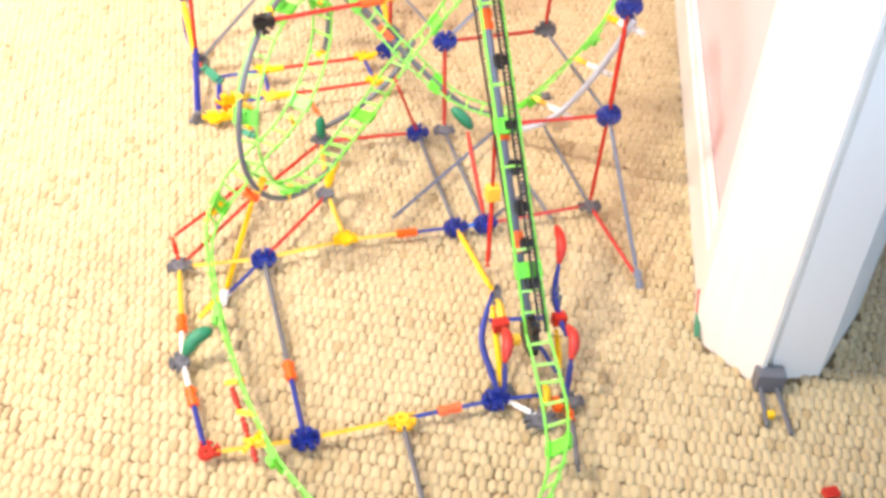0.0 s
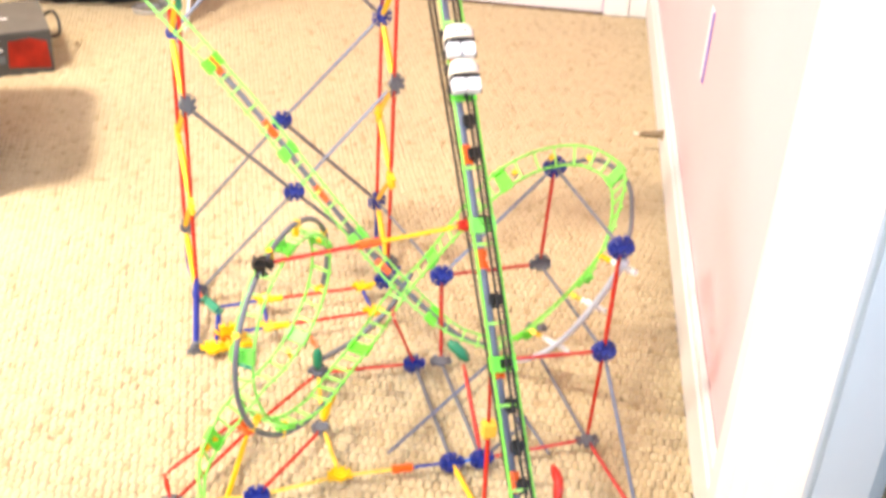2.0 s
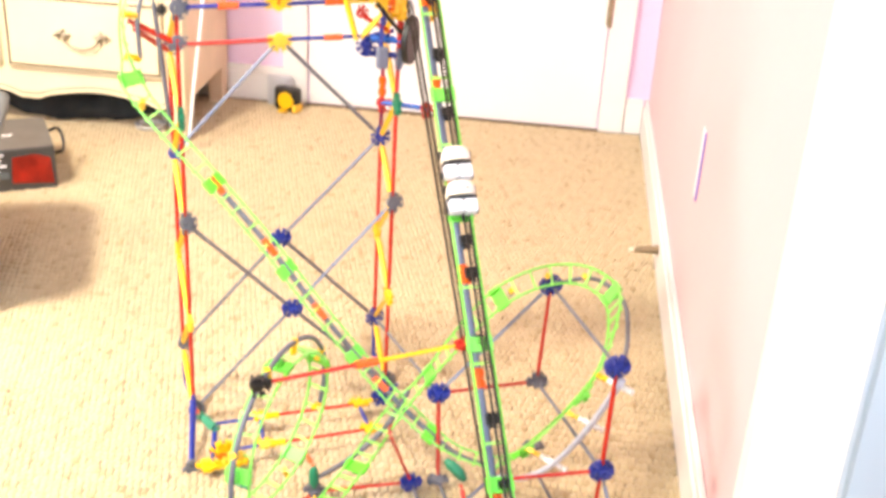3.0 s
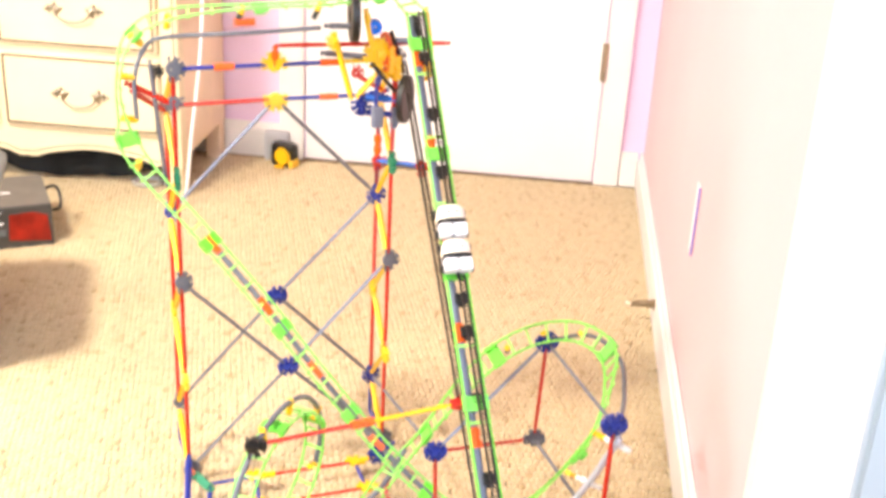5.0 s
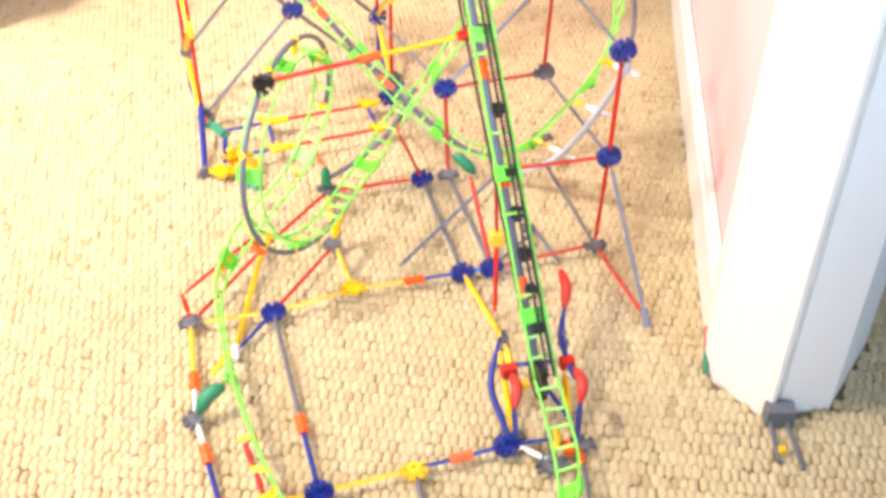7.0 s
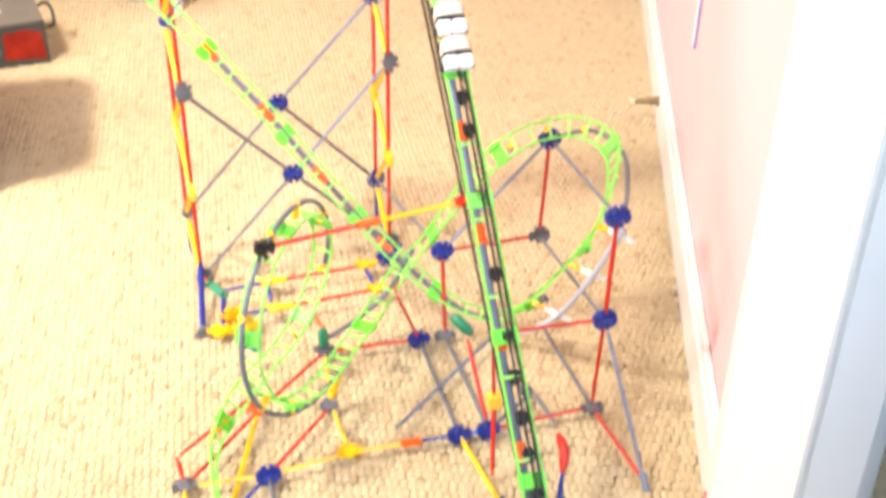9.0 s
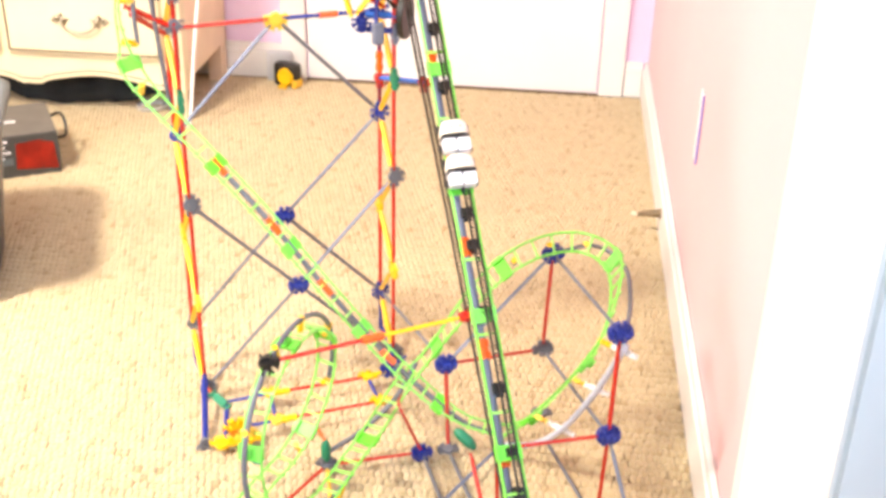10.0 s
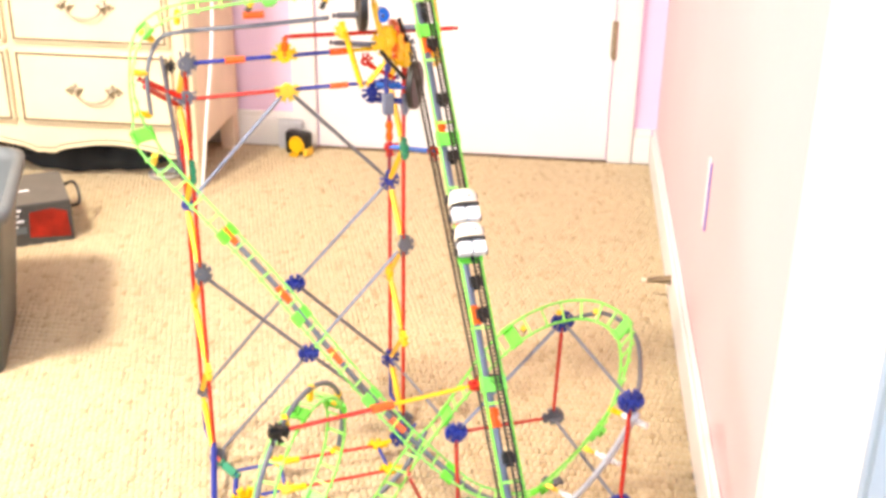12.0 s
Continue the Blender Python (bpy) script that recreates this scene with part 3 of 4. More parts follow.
node(tie_b[3], BLUE, 7, BV, BU, double=BLUE)
rod(tie_b[3], z(a_r, 0.03), BLUE, 0.004)
rod(tie_b[3], V((0.062, 1.790, 0.075)), BLUE, 0.002)
rod(tie_f[3], t_foot, RED, 0.006)
# left front leg with its grips
rod(z(a_l, 0.05), front_l, BLUE, 0.002, 0.0046)
rod(z(a_l, 0.03), tie_b[0], ORANGE, 0.004)
node(front_l, GREY, 4, TV, TU)
leg_g = V((-0.188, 1.668, 0.050))
rod(leg_g + V((-0.016, 0.008, 0.010)), leg_g + V((0.012, -0.005, -0.004)), GREEN, 0.0, 0.0082)
rod(leg_g + V((0.008, -0.003, 0.0)), V((-0.172, 1.625, 0.018)), BLUE, 0.0, 0.0036)
rod(front_l, V((-0.165, 1.633, 0.022)), YELLOW, 0.006, 0.0046)
node((-0.160, 1.639, 0.026), ORANGE, 4, UP, TU, double=YELLOW, size=1.25)
node((-0.142, 1.630, 0.020), YELLOW, 5, UP, TU, double=YELLOW, size=1.1)
node((-0.175, 1.615, 0.018), YELLOW, 4, UP, TU, size=1.1)
rod((-0.158, 1.64, 0.02), (-0.118, 1.585, 0.03), YELLOW, 0.0, 0.0040)
rod((-0.122, 1.556, 0.045), (-0.100, 1.548, 0.045), GREEN, 0.0, 0.0060)


# ---- track ----
RAIL, GAUGE = 0.0017, 0.0125


def track(name, points, ups, clips=6, per=10, open_ties=999):
    """Two thin rails on ties, along a curve; ups: up vectors at the points; open_ties: how many ties before the chain bed covers them."""
    pts = spline(points, per)
    us = [u.normalized() for u in spline([Vector(u) for u in ups], per)]
    bm = bmesh.new()
    sides = []
    for i, p in enumerate(pts):
        d = (pts[min(i + 1, len(pts) - 1)] - pts[max(i - 1, 0)]).normalized()
        s = d.cross(us[i]).normalized()
        sides.append(s)
    for k in (-1, 1):
        sweep(bm, [p + s * k * GAUGE for p, s in zip(pts, sides)], ring(RAIL, 6), ups=us)
    ob = part(name, bm, PALE, coaster, smooth=True)
    # ties and snap plates
    run, count = 0.0, 0
    for i in range(1, len(pts)):
        run += (pts[i] - pts[i - 1]).length
        if run < 0.021:
            continue
        run, count = 0.0, count + 1
        d = (pts[i] - pts[i - 1]).normalized()
        s, u = sides[i], us[i]
        m = Matrix((s, d, s.cross(d))).transposed().to_4x4()
        m.translation = pts[i]
        plate = count % clips == clips // 2
        if not plate and count > open_ties and count % 4:
            continue
        part("snap_plate" if plate else "tie", plate_mesh() if plate else tie_mesh(), None, ob, m=m)
    return ob


def tie_mesh():
    if "tie" not in node_meshes:
        bm = bmesh.new()
        add_box(bm, (-GAUGE, -0.0014, -0.0036), (GAUGE, 0.0014, -0.0012))
        for s in (-1, 1):
            add_box(bm, (s * GAUGE - 0.0018, -0.0018, -0.0034), (s * GAUGE + 0.0018, 0.0018, 0.0004))
        node_meshes["tie"] = mesh_from("tie", bm, FROST)
    return node_meshes["tie"]


def plate_mesh():
    if "plate" not in node_meshes:
        bm = bmesh.new()
        add_box(bm, (-GAUGE - 0.001, -0.009, -0.006), (GAUGE + 0.001, 0.009, -0.002), 0.001)
        add_box(bm, (-0.004, -0.006, -0.011), (0.004, 0.006, -0.006), 0.001)
        for s in (-1, 1):
            add_box(bm, (s * GAUGE - 0.0026, -0.009, -0.005), (s * GAUGE + 0.0026, 0.009, 0.0016), 0.0008)
        node_meshes["plate"] = mesh_from("snap_plate", bm, LIME)
    return node_meshes["plate"]


def spine(points, r=0.0033, mat=None, name="flexible_tube"):
    return part(name, tube(spline(points, 10), r, 8), mat or GREY, coaster, smooth=True)


LIFT_A, LIFT_B = V((0.289, 1.215, 0.075)), V((0.061, 1.837, 0.700))
lift_d = (LIFT_B - LIFT_A).normalized()
lift_s = lift_d.cross(UP).normalized()
lift_u = lift_s.cross(lift_d)
on_lift = lambda s, side=0.0, up=0.0: LIFT_A.lerp(LIFT_B, s) + lift_s * side + lift_u * up

# lift hill, top turn, first drop
track("lift_track", [on_lift(s) for s in (0, 0.25, 0.5, 0.75, 1.0)], [lift_u] * 5, clips=7, open_ties=4)
top_pts = [on_lift(1.0), V((0.032, 1.865, 0.715)), V((-0.005, 1.86, 0.712)), V((-0.060, 1.815, 0.708)), V((-0.150, 1.775, 0.705)), V((-0.240, 1.745, 0.694)), V((-0.284, 1.728, 0.668)), V((-0.293, 1.705, 0.622)), V((-0.289, 1.699, 0.570)), V((-0.269, 1.697, 0.515)), V((-0.175, 1.686, 0.416)), V((-0.104, 1.678, 0.339)), V((-0.035, 1.671, 0.255)), V((0.052, 1.661, 0.158)), V((0.107, 1.655, 0.107)), V((0.157, 1.650, 0.071)), V((0.200, 1.646, 0.060))]
side_up = V((0.35, -0.34, 0.9))
top_ups = [lift_u, UP, UP, UP, UP, V((0.2, -0.3, 1)), V((-0.5, -0.5, 0.6)), V((-0.9, -0.5, 0.2)), V((-0.7, -0.6, 0.3)), V((0.3, -0.5, 0.8)), side_up, side_up, side_up, side_up, side_up, UP, UP]
track("drop_track", top_pts, top_ups, clips=6)
lc, lh, ln = V((-0.0274, 1.4468, 0.1975)), V((0.297, 0.955, 0)), V((0.955, -0.297, 0))
turn_pts = [V((0.200, 1.646, 0.060)), V((0.225, 1.643, 0.063)), V((0.257, 1.630, 0.100)), V((0.300, 1.575, 0.200)), V((0.330, 1.540, 0.280)), V((0.345, 1.575, 0.322)), V((0.344, 1.642, 0.335)), V((0.310, 1.688, 0.335)), V((0.263, 1.684, 0.332)), V((0.218, 1.676, 0.310)), V((0.181, 1.676, 0.270)), V((0.143, 1.680, 0.210)), V((0.105, 1.675, 0.150)), V((0.074, 1.650, 0.116)), V((0.049, 1.581, 0.096)), V((0.026, 1.505, 0.090)), lc - UP * 0.1055 + ln * 0.0387]
turn_ups = [UP, UP, V((-0.5, 0.4, 0.7)), V((-0.78, 0.35, 0.5)), V((-0.9, 0.25, 0.36)), V((-0.95, 0.0, 0.32)), V((-0.8, -0.5, 0.6)), V((-0.3, -0.9, 0.6)), V((0, -0.9, 0.6)), V((0, -0.8, 0.7)), V((0, -0.6, 0.9)), V((0, -0.3, 1)), UP, UP, UP, UP, UP]
track("turn_track", turn_pts, turn_ups, clips=7)
# upright loop
loop_pts, loop_ups = [], []
for i in range(25):
    a = -math.pi / 2 - 2 * math.pi * i / 24
    off = ln * (0.0387 - 0.0817 * i / 24)
    loop_pts.append(lc + lh * math.cos(a) * 0.121 + UP * math.sin(a) * 0.1055 + off)
    loop_ups.append(-(lh * math.cos(a) + UP * math.sin(a)))
track("loop_track", loop_pts, loop_ups, clips=6, per=4)
exit_pts = [loop_pts[-1], V((-0.086, 1.418, 0.082)), V((-0.102, 1.384, 0.062)), V((-0.104, 1.333, 0.05)), V((-0.068, 1.234, 0.05)), V((-0.023, 1.139, 0.05)), V((0.026, 1.056, 0.05)), V((0.071, 1.000, 0.05)), V((0.13, 0.955, 0.05)), V((0.215, 0.945, 0.05)), V((0.29, 0.985, 0.05)), V((0.317, 1.052, 0.05)), V((0.316, 1.120, 0.052)), V((0.302, 1.180, 0.060)), LIFT_A]
track("return_track", exit_pts, [UP, V((0.4, 0.1, 0.8)), V((0.9, 0.1, 0.45))] + [V((0.93, 0.36, 0.22))] * 4 + [V((0.75, 0.7, 0.3)), V((0.45, 0.9, 0.3)), V((0, 1, 0.3)), V((-0.5, 0.7, 0.4)), V((-0.8, 0.2, 0.5)), V((-0.4, 0, 0.8)), UP, lift_u], clips=8)

# flexible tubes and stand-offs that hold the curved track
spine([p + u * -0.016 for p, u in zip(loop_pts[:20], loop_ups[:20])])
spine([V((0.358, 1.492, 0.305)), V((0.332, 1.548, 0.200)), V((0.298, 1.598, 0.105)), V((0.262, 1.632, 0.05)), V((0.222, 1.648, 0.032))], 0.0042, SATIN)
spine([loop_r + V((0.006, 0.0, 0)), V((0.365, 1.575, 0.315)), V((0.360, 1.650, 0.325)), V((0.322, 1.703, 0.325)), loop_top], 0.003, GREY)
spine([turn_pts[12] + V((-0.014, 0.006, -0.014)), V((0.064, 1.650, 0.092)), V((0.024, 1.624, 0.056)), green_c + UP * 0.020], 0.0036, GREY)
spine([turn_pts[15] + V((0.004, 0, -0.016)), turn_pts[16] - UP * 0.016], 0.0033, GREY)
spine([p - V(u).normalized() * 0.015 + V((0.006, 0, 0.007)) for p, u in zip(top_pts[10:], top_ups[10:])], 0.0038, GREY)
spine([p - V(u).normalized() * k for p, u, k in zip(top_pts[3:9], top_ups[3:9], (0.032, 0.034, 0.033, 0.026, 0.02, 0.02))], 0.003, GREY)


def standoff(at, end, first, second, share=0.5):
    at, end = V(at), V(end)
    m = at.lerp(end, share)
    rod(at, m, first, 0.0, 0.0046)
    rod(m, end, second, 0.0, 0.0046)


for i, out in ((3, V((0.338, 1.556, 0.196))), (4, V((0.361, 1.500, 0.29))), (2, V((0.300, 1.602, 0.098)))):
    standoff(turn_pts[i], turn_pts[i].lerp(out, 1.3), YELLOW, WHITE, 0.38)
for i in (7, 8, 9):
    standoff(turn_pts[i], turn_pts[i] - V(turn_ups[i]).normalized() * 0.02, YELLOW, SILVER)
for i in (2, 4, 8, 11, 13, 16, 19, 22):
    standoff(loop_pts[i], loop_pts[i] - loop_ups[i] * 0.019, YELLOW, YELLOW)
for i in (10, 11, 12, 13):
    sleeve(top_pts[i] - V(top_ups[i]).normalized() * 0.015 + V((0.006, 0, 0.007)), top_pts[i + 1] - top_pts[i], ORANGE)
for i in (3, 4):
    standoff(top_pts[i], top_pts[i] - UP * 0.02 - TU * 0.01, YELLOW, BLACK)
sleeve(top_pts[4] - UP * 0.02, TU, ORANGE)
for i in (5, 6, 7, 8, 9):
    standoff(top_pts[i], top_pts[i] - V(top_ups[i]).normalized() * 0.02 , YELLOW, YELLOW)
for i in (2, 4, 6):
    standoff(exit_pts[i], exit_pts[i] + V((-0.02, -0.005, -0.028)), YELLOW, YELLOW)
# legs and dark green grips beside the return run
bent([V((-0.088, 1.166, 0.026)), V((-0.078, 1.180, 0.040)), V((-0.062, 1.190, 0.046))], 0.0082, GREEN)
node((0.269, 1.688, 0.062), GREY, 6, UP, BU)
for p0, p1 in (((-0.024, 1.124, 0.030), (-0.010, 1.098, 0.030)), ((-0.003, 1.086, 0.030), (0.008, 1.064, 0.030)), ((0.014, 1.053, 0.030), (0.024, 1.034, 0.030))):
    rod(p0, p1, RED, 0.0, 0.0034)
for p0, p1 in (((-0.032, 1.130, 0.030), (-0.012, 1.124, 0.045)), ((-0.010, 1.094, 0.030), (0.012, 1.080, 0.045)), ((0.006, 1.058, 0.030), (0.032, 1.050, 0.045))):
    rod(p0, p1, YELLOW, 0.0, 0.0042)

# stay bar from the loop to the lift
black_l, bar_r = V((-0.0326, 1.3534, 0.336)), on_lift(0.428, -0.020, -0.01)
chain_of_rods(black_l, bar_r, [(RED, 0.52), (ORANGE, 0), (YELLOW, 0.48)])
node(black_l, BLACK, 3, UP, BU)
node(black_l, BLACK, 3, BV, BU)
node(bar_r, RED, 2, UP, BU)

# lift spine, chain and black guides
part("lift_spine", tube([on_lift(0.02, -0.004, -0.012), on_lift(1.0, -0.004, -0.012)], 0.0045, 8), SILVER, coaster, smooth=True)
for s in (0.06, 0.105, 0.15, 0.20, 0.25, 0.33, 0.43, 0.52, 0.565, 0.66, 0.75, 0.84, 0.93):
    m = Matrix((lift_s, lift_d, lift_u)).transposed().to_4x4()
    m.translation = on_lift(s, 0.004, -0.004)
    if "guide" not in node_meshes:
        bm = bmesh.new()
        add_box(bm, (-0.008, -0.006, -0.005), (0.008, 0.006, 0.002), 0.001)
        add_box(bm, (-0.005, -0.009, -0.009), (0.005, 0.009, -0.005), 0.001)
        node_meshes["guide"] = mesh_from("chain_guide", bm, BLACK)
    part("chain_guide", node_meshes["guide"], None, coaster, m=m)
for s in np.linspace(0.11, 0.93, 7):
    sleeve(on_lift(s, -0.004, -0.012), lift_d, ORANGE, 0.024, 0.0055)


def chain_run(name, a, b, side, n=None):
    """Links of a chain from a to b: two side bars and a cross pin each."""
    a, b = V(a), V(b)
    d = (b - a).normalized()
    s = V(side)
    u = s.cross(d)
    n = int((b - a).length / 0.0046)
    bm = bmesh.new()
    rot = Matrix((s, d, u)).transposed().to_4x4()
    for i in range(n):
        m = rot.copy()
        m.translation = a.lerp(b, (i + 0.5) / n)
        w = 0.0035 if i % 2 else 0.0031
        for k in (-1, 1):
            add_box(bm, (k * w - 0.0009, -0.0029, -0.0016), (k * w + 0.0009, 0.0029, 0.0016), 0, m)
        add_box(bm, (-0.0031, -0.0006, -0.0009), (0.0031, 0.0006, 0.0009), 0, m)
    return part(name, bm, CHAIN, coaster, "dark plastic link chain")


chain_run("lift_chain", on_lift(0.0, 0.0055, 0.003), on_lift(1.0, 0.0055, 0.003), lift_s)
chain_run("return_chain", on_lift(0.04, -0.007, -0.010), on_lift(0.93, -0.020, -0.024), lift_s)


def wheel(name, at, axis, r, width, mat, teeth=0):
    bm = bmesh.new()
    n = max(teeth * 2, 28)
    prof = []
    for h, k in ((-width / 2, 0.25), (-width / 2, 0.97), (-width / 2 + 0.001, 1.0), (width / 2 - 0.001, 1.0), (width / 2, 0.97), (width / 2, 0.25)):
        prof.append([bm.verts.new((math.cos(2 * math.pi * i / n) * r * k * (0.88 if teeth and i % 2 and k > 0.5 else 1), math.sin(2 * math.pi * i / n) * r * k * (0.88 if teeth and i % 2 and k > 0.5 else 1), h)) for i in range(n)])
    for p, q in zip(prof, prof[1:] + prof[:1]):
        for j in range(n):
            bm.faces.new((p[j], p[(j + 1) % n], q[(j + 1) % n], q[j]))
    return part(name, bm, mat, coaster, m=align(at, V(at) + V(axis)))


# driving wheel and cage at the foot of the lift
wheel("sprocket", on_lift(0.0, 0.0, -0.03), lift_s, 0.026, 0.008, BLACK, 14)
wheel("sprocket", on_lift(0.985, 0.0, -0.024), lift_s, 0.022, 0.008, BLACK, 14)
cage_l, cage_r = V((0.238, 1.292, 0.045)), V((0.309, 1.302, 0.06))
foot_l, foot_r = V((0.258, 1.180, 0.012)), V((0.334, 1.178, 0.012))
rod(b_mid, (0.236, 1.328, 0.022), YELLOW, 0.008, 0.0036)
rod((0.236, 1.335, 0.02), (0.236, 1.318, 0.02), YELLOW, 0.0, 0.0045)
node(cage_l + V((0.003, -0.020, 0.022)), GREY, 5, BU, UP)
node(cage_r + V((-0.004, -0.022, 0.014)), GREY, 5, BU, UP)
node(foot_l, GREY, 4, UP, BU)
node(foot_r, GREY, 4, UP, BU)
# left side of the cage
bent([V((0.236, 1.270, 0.076)), V((0.230, 1.222, 0.052)), V((0.244, 1.190, 0.034)), V((0.256, 1.168, 0.022))], 0.0038, BLUE)
rod((0.238, 1.252, 0.070), (0.258, 1.181, 0.020), YELLOW, 0.0, 0.0036)
rod((0.244, 1.262, 0.072), (0.252, 1.232, 0.066), YELLOW, 0.0, 0.0046)
chunk((0.249, 1.231, 0.064), (0.009, 0.006, 0.007), RED, BU)
chunk((0.266, 1.217, 0.058), (0.006, 0.005, 0.005), YELLOW, BU)
rod((0.236, 1.236, 0.064), (0.300, 1.252, 0.064), BLUE, 0.0, 0.0034)
bent([V((0.253, 1.216, 0.074)), V((0.259, 1.196, 0.076)), V((0.258, 1.176, 0.064))], 0.0062, RED)
rod((0.258, 1.178, 0.062), (0.262, 1.169, 0.020), BLUE, 0.0, 0.0034)
# right side of the cage
bent([V((0.298, 1.328, 0.132)), V((0.3055, 1.306, 0.127)), V((0.305, 1.288, 0.112))], 0.0060, RED)
bent([V((0.305, 1.290, 0.112)), V((0.304, 1.282, 0.092)), V((0.306, 1.268, 0.077)), V((0.314, 1.244, 0.068)), V((0.322, 1.230, 0.060))], 0.0036, BLUE)
chunk((0.312, 1.248, 0.067), (0.008, 0.006, 0.007), RED, BU)
bent([V((0.321, 1.232, 0.074)), V((0.329, 1.211, 0.076)), V((0.328, 1.194, 0.062))], 0.0062, RED)
rod((0.328, 1.196, 0.060), (0.328, 1.182, 0.018), BLUE, 0.0, 0.0034)
rod((0.310, 1.238, 0.060), (0.319, 1.212, 0.028), YELLOW, 0.0, 0.0036)
rod((0.292, 1.224, 0.050), (0.316, 1.213, 0.020), BLUE, 0.0, 0.0034)
# feet
rod(base_r, (0.306, 1.180, 0.018), BLUE, 0.008)
rod((0.268, 1.166, 0.015), (0.297, 1.153, 0.014), WHITE, 0.0, 0.0038)
node((0.303, 1.146, 0.013), GREY, 5, UP, BU, size=1.1)
bent([V((0.303, 1.182, 0.030)), V((0.307, 1.170, 0.030)), V((0.304, 1.157, 0.018))], 0.0042, YELLOW)
chunk((0.318, 1.166, 0.020), (0.005, 0.008, 0.005), ORANGE, BU)
rod((0.330, 1.172, 0.014), (0.336, 1.152, 0.012), ORANGE, 0.0, 0.0050)
rod((0.336, 1.155, 0.012), (0.345, 1.085, 0.012), GREY, 0.002)
# prop under the lift
prop_foot, prop_top = V((0.226, 1.374, 0.016)), V((0.222, 1.412, 0.103))
rod(prop_foot, prop_top, RED, 0.002)
chunk(prop_top, (0.0085, 0.007, 0.010), YELLOW, BU)
rod(prop_top, on_lift(0.29, -0.004, -0.016), RED, 0.006)
rod(b_mid2, (0.275, 1.545, 0.02), GREY)
node((0.258, 1.536, 0.02), GREY, 3, UP, BU, size=0.7)
rod((0.263, 1.546, 0.02), (0.303, 1.475, 0.016), GREY, 0.008)

# head of the lift: brackets, axle, gears
axle_a, axle_b = z(t_yel2, 0.655) + TV * -0.01, V((0.100, 1.912, 0.646))
rod(axle_a, axle_b, RED, 0.0)
rod(t_yel2, axle_a, ORANGE, 0.002, 0.0045)
for a0, a1, w in ((V((-0.042, 1.815, 0.668)), V((-0.020, 1.828, 0.580)), 0.0040), (V((-0.005, 1.835, 0.70)), V((0.012, 1.845, 0.615)), 0.0046), (V((0.010, 1.845, 0.612)), V((-0.014, 1.832, 0.582)), 0.0044), (V((0.016, 1.846, 0.66)), V((0.040, 1.858, 0.606)), 0.0046), (V((0.069, 1.874, 0.70)), V((0.078, 1.879, 0.640)), 0.0044), (V((0.078, 1.879, 0.650)), V((0.074, 1.878, 0.600)), 0.0046)):
    rod(a0, a1, YELLOW, 0.0, w)
for at, k in ((V((-0.042, 1.815, 0.660)), 0.7), (V((0.012, 1.844, 0.640)), 1.25), (V((0.028, 1.853, 0.632)), 1.1), (V((0.036, 1.857, 0.620)), 1.0), (V((0.076, 1.878, 0.622)), 1.0)):
    node(at, YELLOW if k != 1.1 else ORANGE, 5, TV, -UP, double=YELLOW, size=k)
rod(V((-0.016, 1.834, 0.612)), V((0.022, 1.850, 0.588)), RED, 0.0, 0.003)
node(V((-0.016, 1.834, 0.614)), RED, 3, TV, UP, size=0.7)
rod(z(a_r, 0.56) + V((-0.020, -0.03, 0)), V((0.012, 1.845, 0.625)), BLUE, 0.0)
part("bracket", box((-0.008, -0.006, -0.018), (0.008, 0.006, 0.012), 0.003), SILVER, coaster, m=Matrix.Translation((0.013, 1.845, 0.556)) @ Matrix.Rotation(radians(28), 4, "Z"))
wheel("gear", V((0.018, 1.868, 0.645)), TU, 0.020, 0.007, ORANGE, 16)
wheel("pulley", V((0.048, 1.862, 0.576)), (0.97, -0.13, 0), 0.033, 0.009, BLACK, 0)
wheel("pulley", V((-0.020, 1.835, 0.690)), (0.95, 0.3, 0), 0.034, 0.010, BLACK, 0)
wheel("knob", V((0.006, 1.845, 0.676)), (0.3, -1, 0), 0.010, 0.016, BRIGHT, 10)
part("belt", tube([V((0.006, 1.83, 0.630)), V((0.036, 1.845, 0.590))], 0.0032, 6), BLACK, coaster)
part("belt", tube([V((0.026, 1.86, 0.668)), V((0.044, 1.865, 0.612))], 0.0032, 6), BLACK, coaster)
rod(V((-0.058, 1.828, 0.676)), V((-0.012, 1.84, 0.676)), GREY, 0.0, 0.004)
rod(V((-0.062, 1.826, 0.640)), V((0.02, 1.855, 0.632)), GREY, 0.0, 0.004)
rod(V((0.0, 1.86, 0.652)), V((0.06, 1.885, 0.652)), SILVER, 0.0, 0.005)
rod(z(a_r, 0.565), z(a_r, 0.605) + TV * -0.01, RED, 0.0, 0.0034)
rod(z(a_r, 0.600), z(a_r, 0.62) + V((-0.03, 0.0, 0.0)), YELLOW, 0.0, 0.0042)
for h in (0.549, 0.570):
    rod(z(a_r, h) + V((-0.045, 0.0, 0)), z(a_r, h) + V((0.02, 0.0, 0)), BRIGHT if h > 0.56 else BLUE, 0.0, 0.0045)
node(z(a_r, 0.56) + V((-0.045, 0, 0)), BLUE, 7, TV, UP, double=BLUE)
node(z(a_r, 0.545), SILVER, 5, TU, UP)
rod(z(d_r, 0.40), z(d_r, 0.60), BLUE, 0.01)
sleeve(z(d_r, 0.480), UP, ORANGE, 0.030, 0.0046)
node(z(d_r, 0.455), RED, 3, TV, TU)
rod(z(d_r, 0.455), z(a_r, 0.470) + TU * 0.045, BRIGHT, 0.0, 0.0036)
node(z(a_r, 0.470) + TU * 0.045, RED, 3, TV, TU)
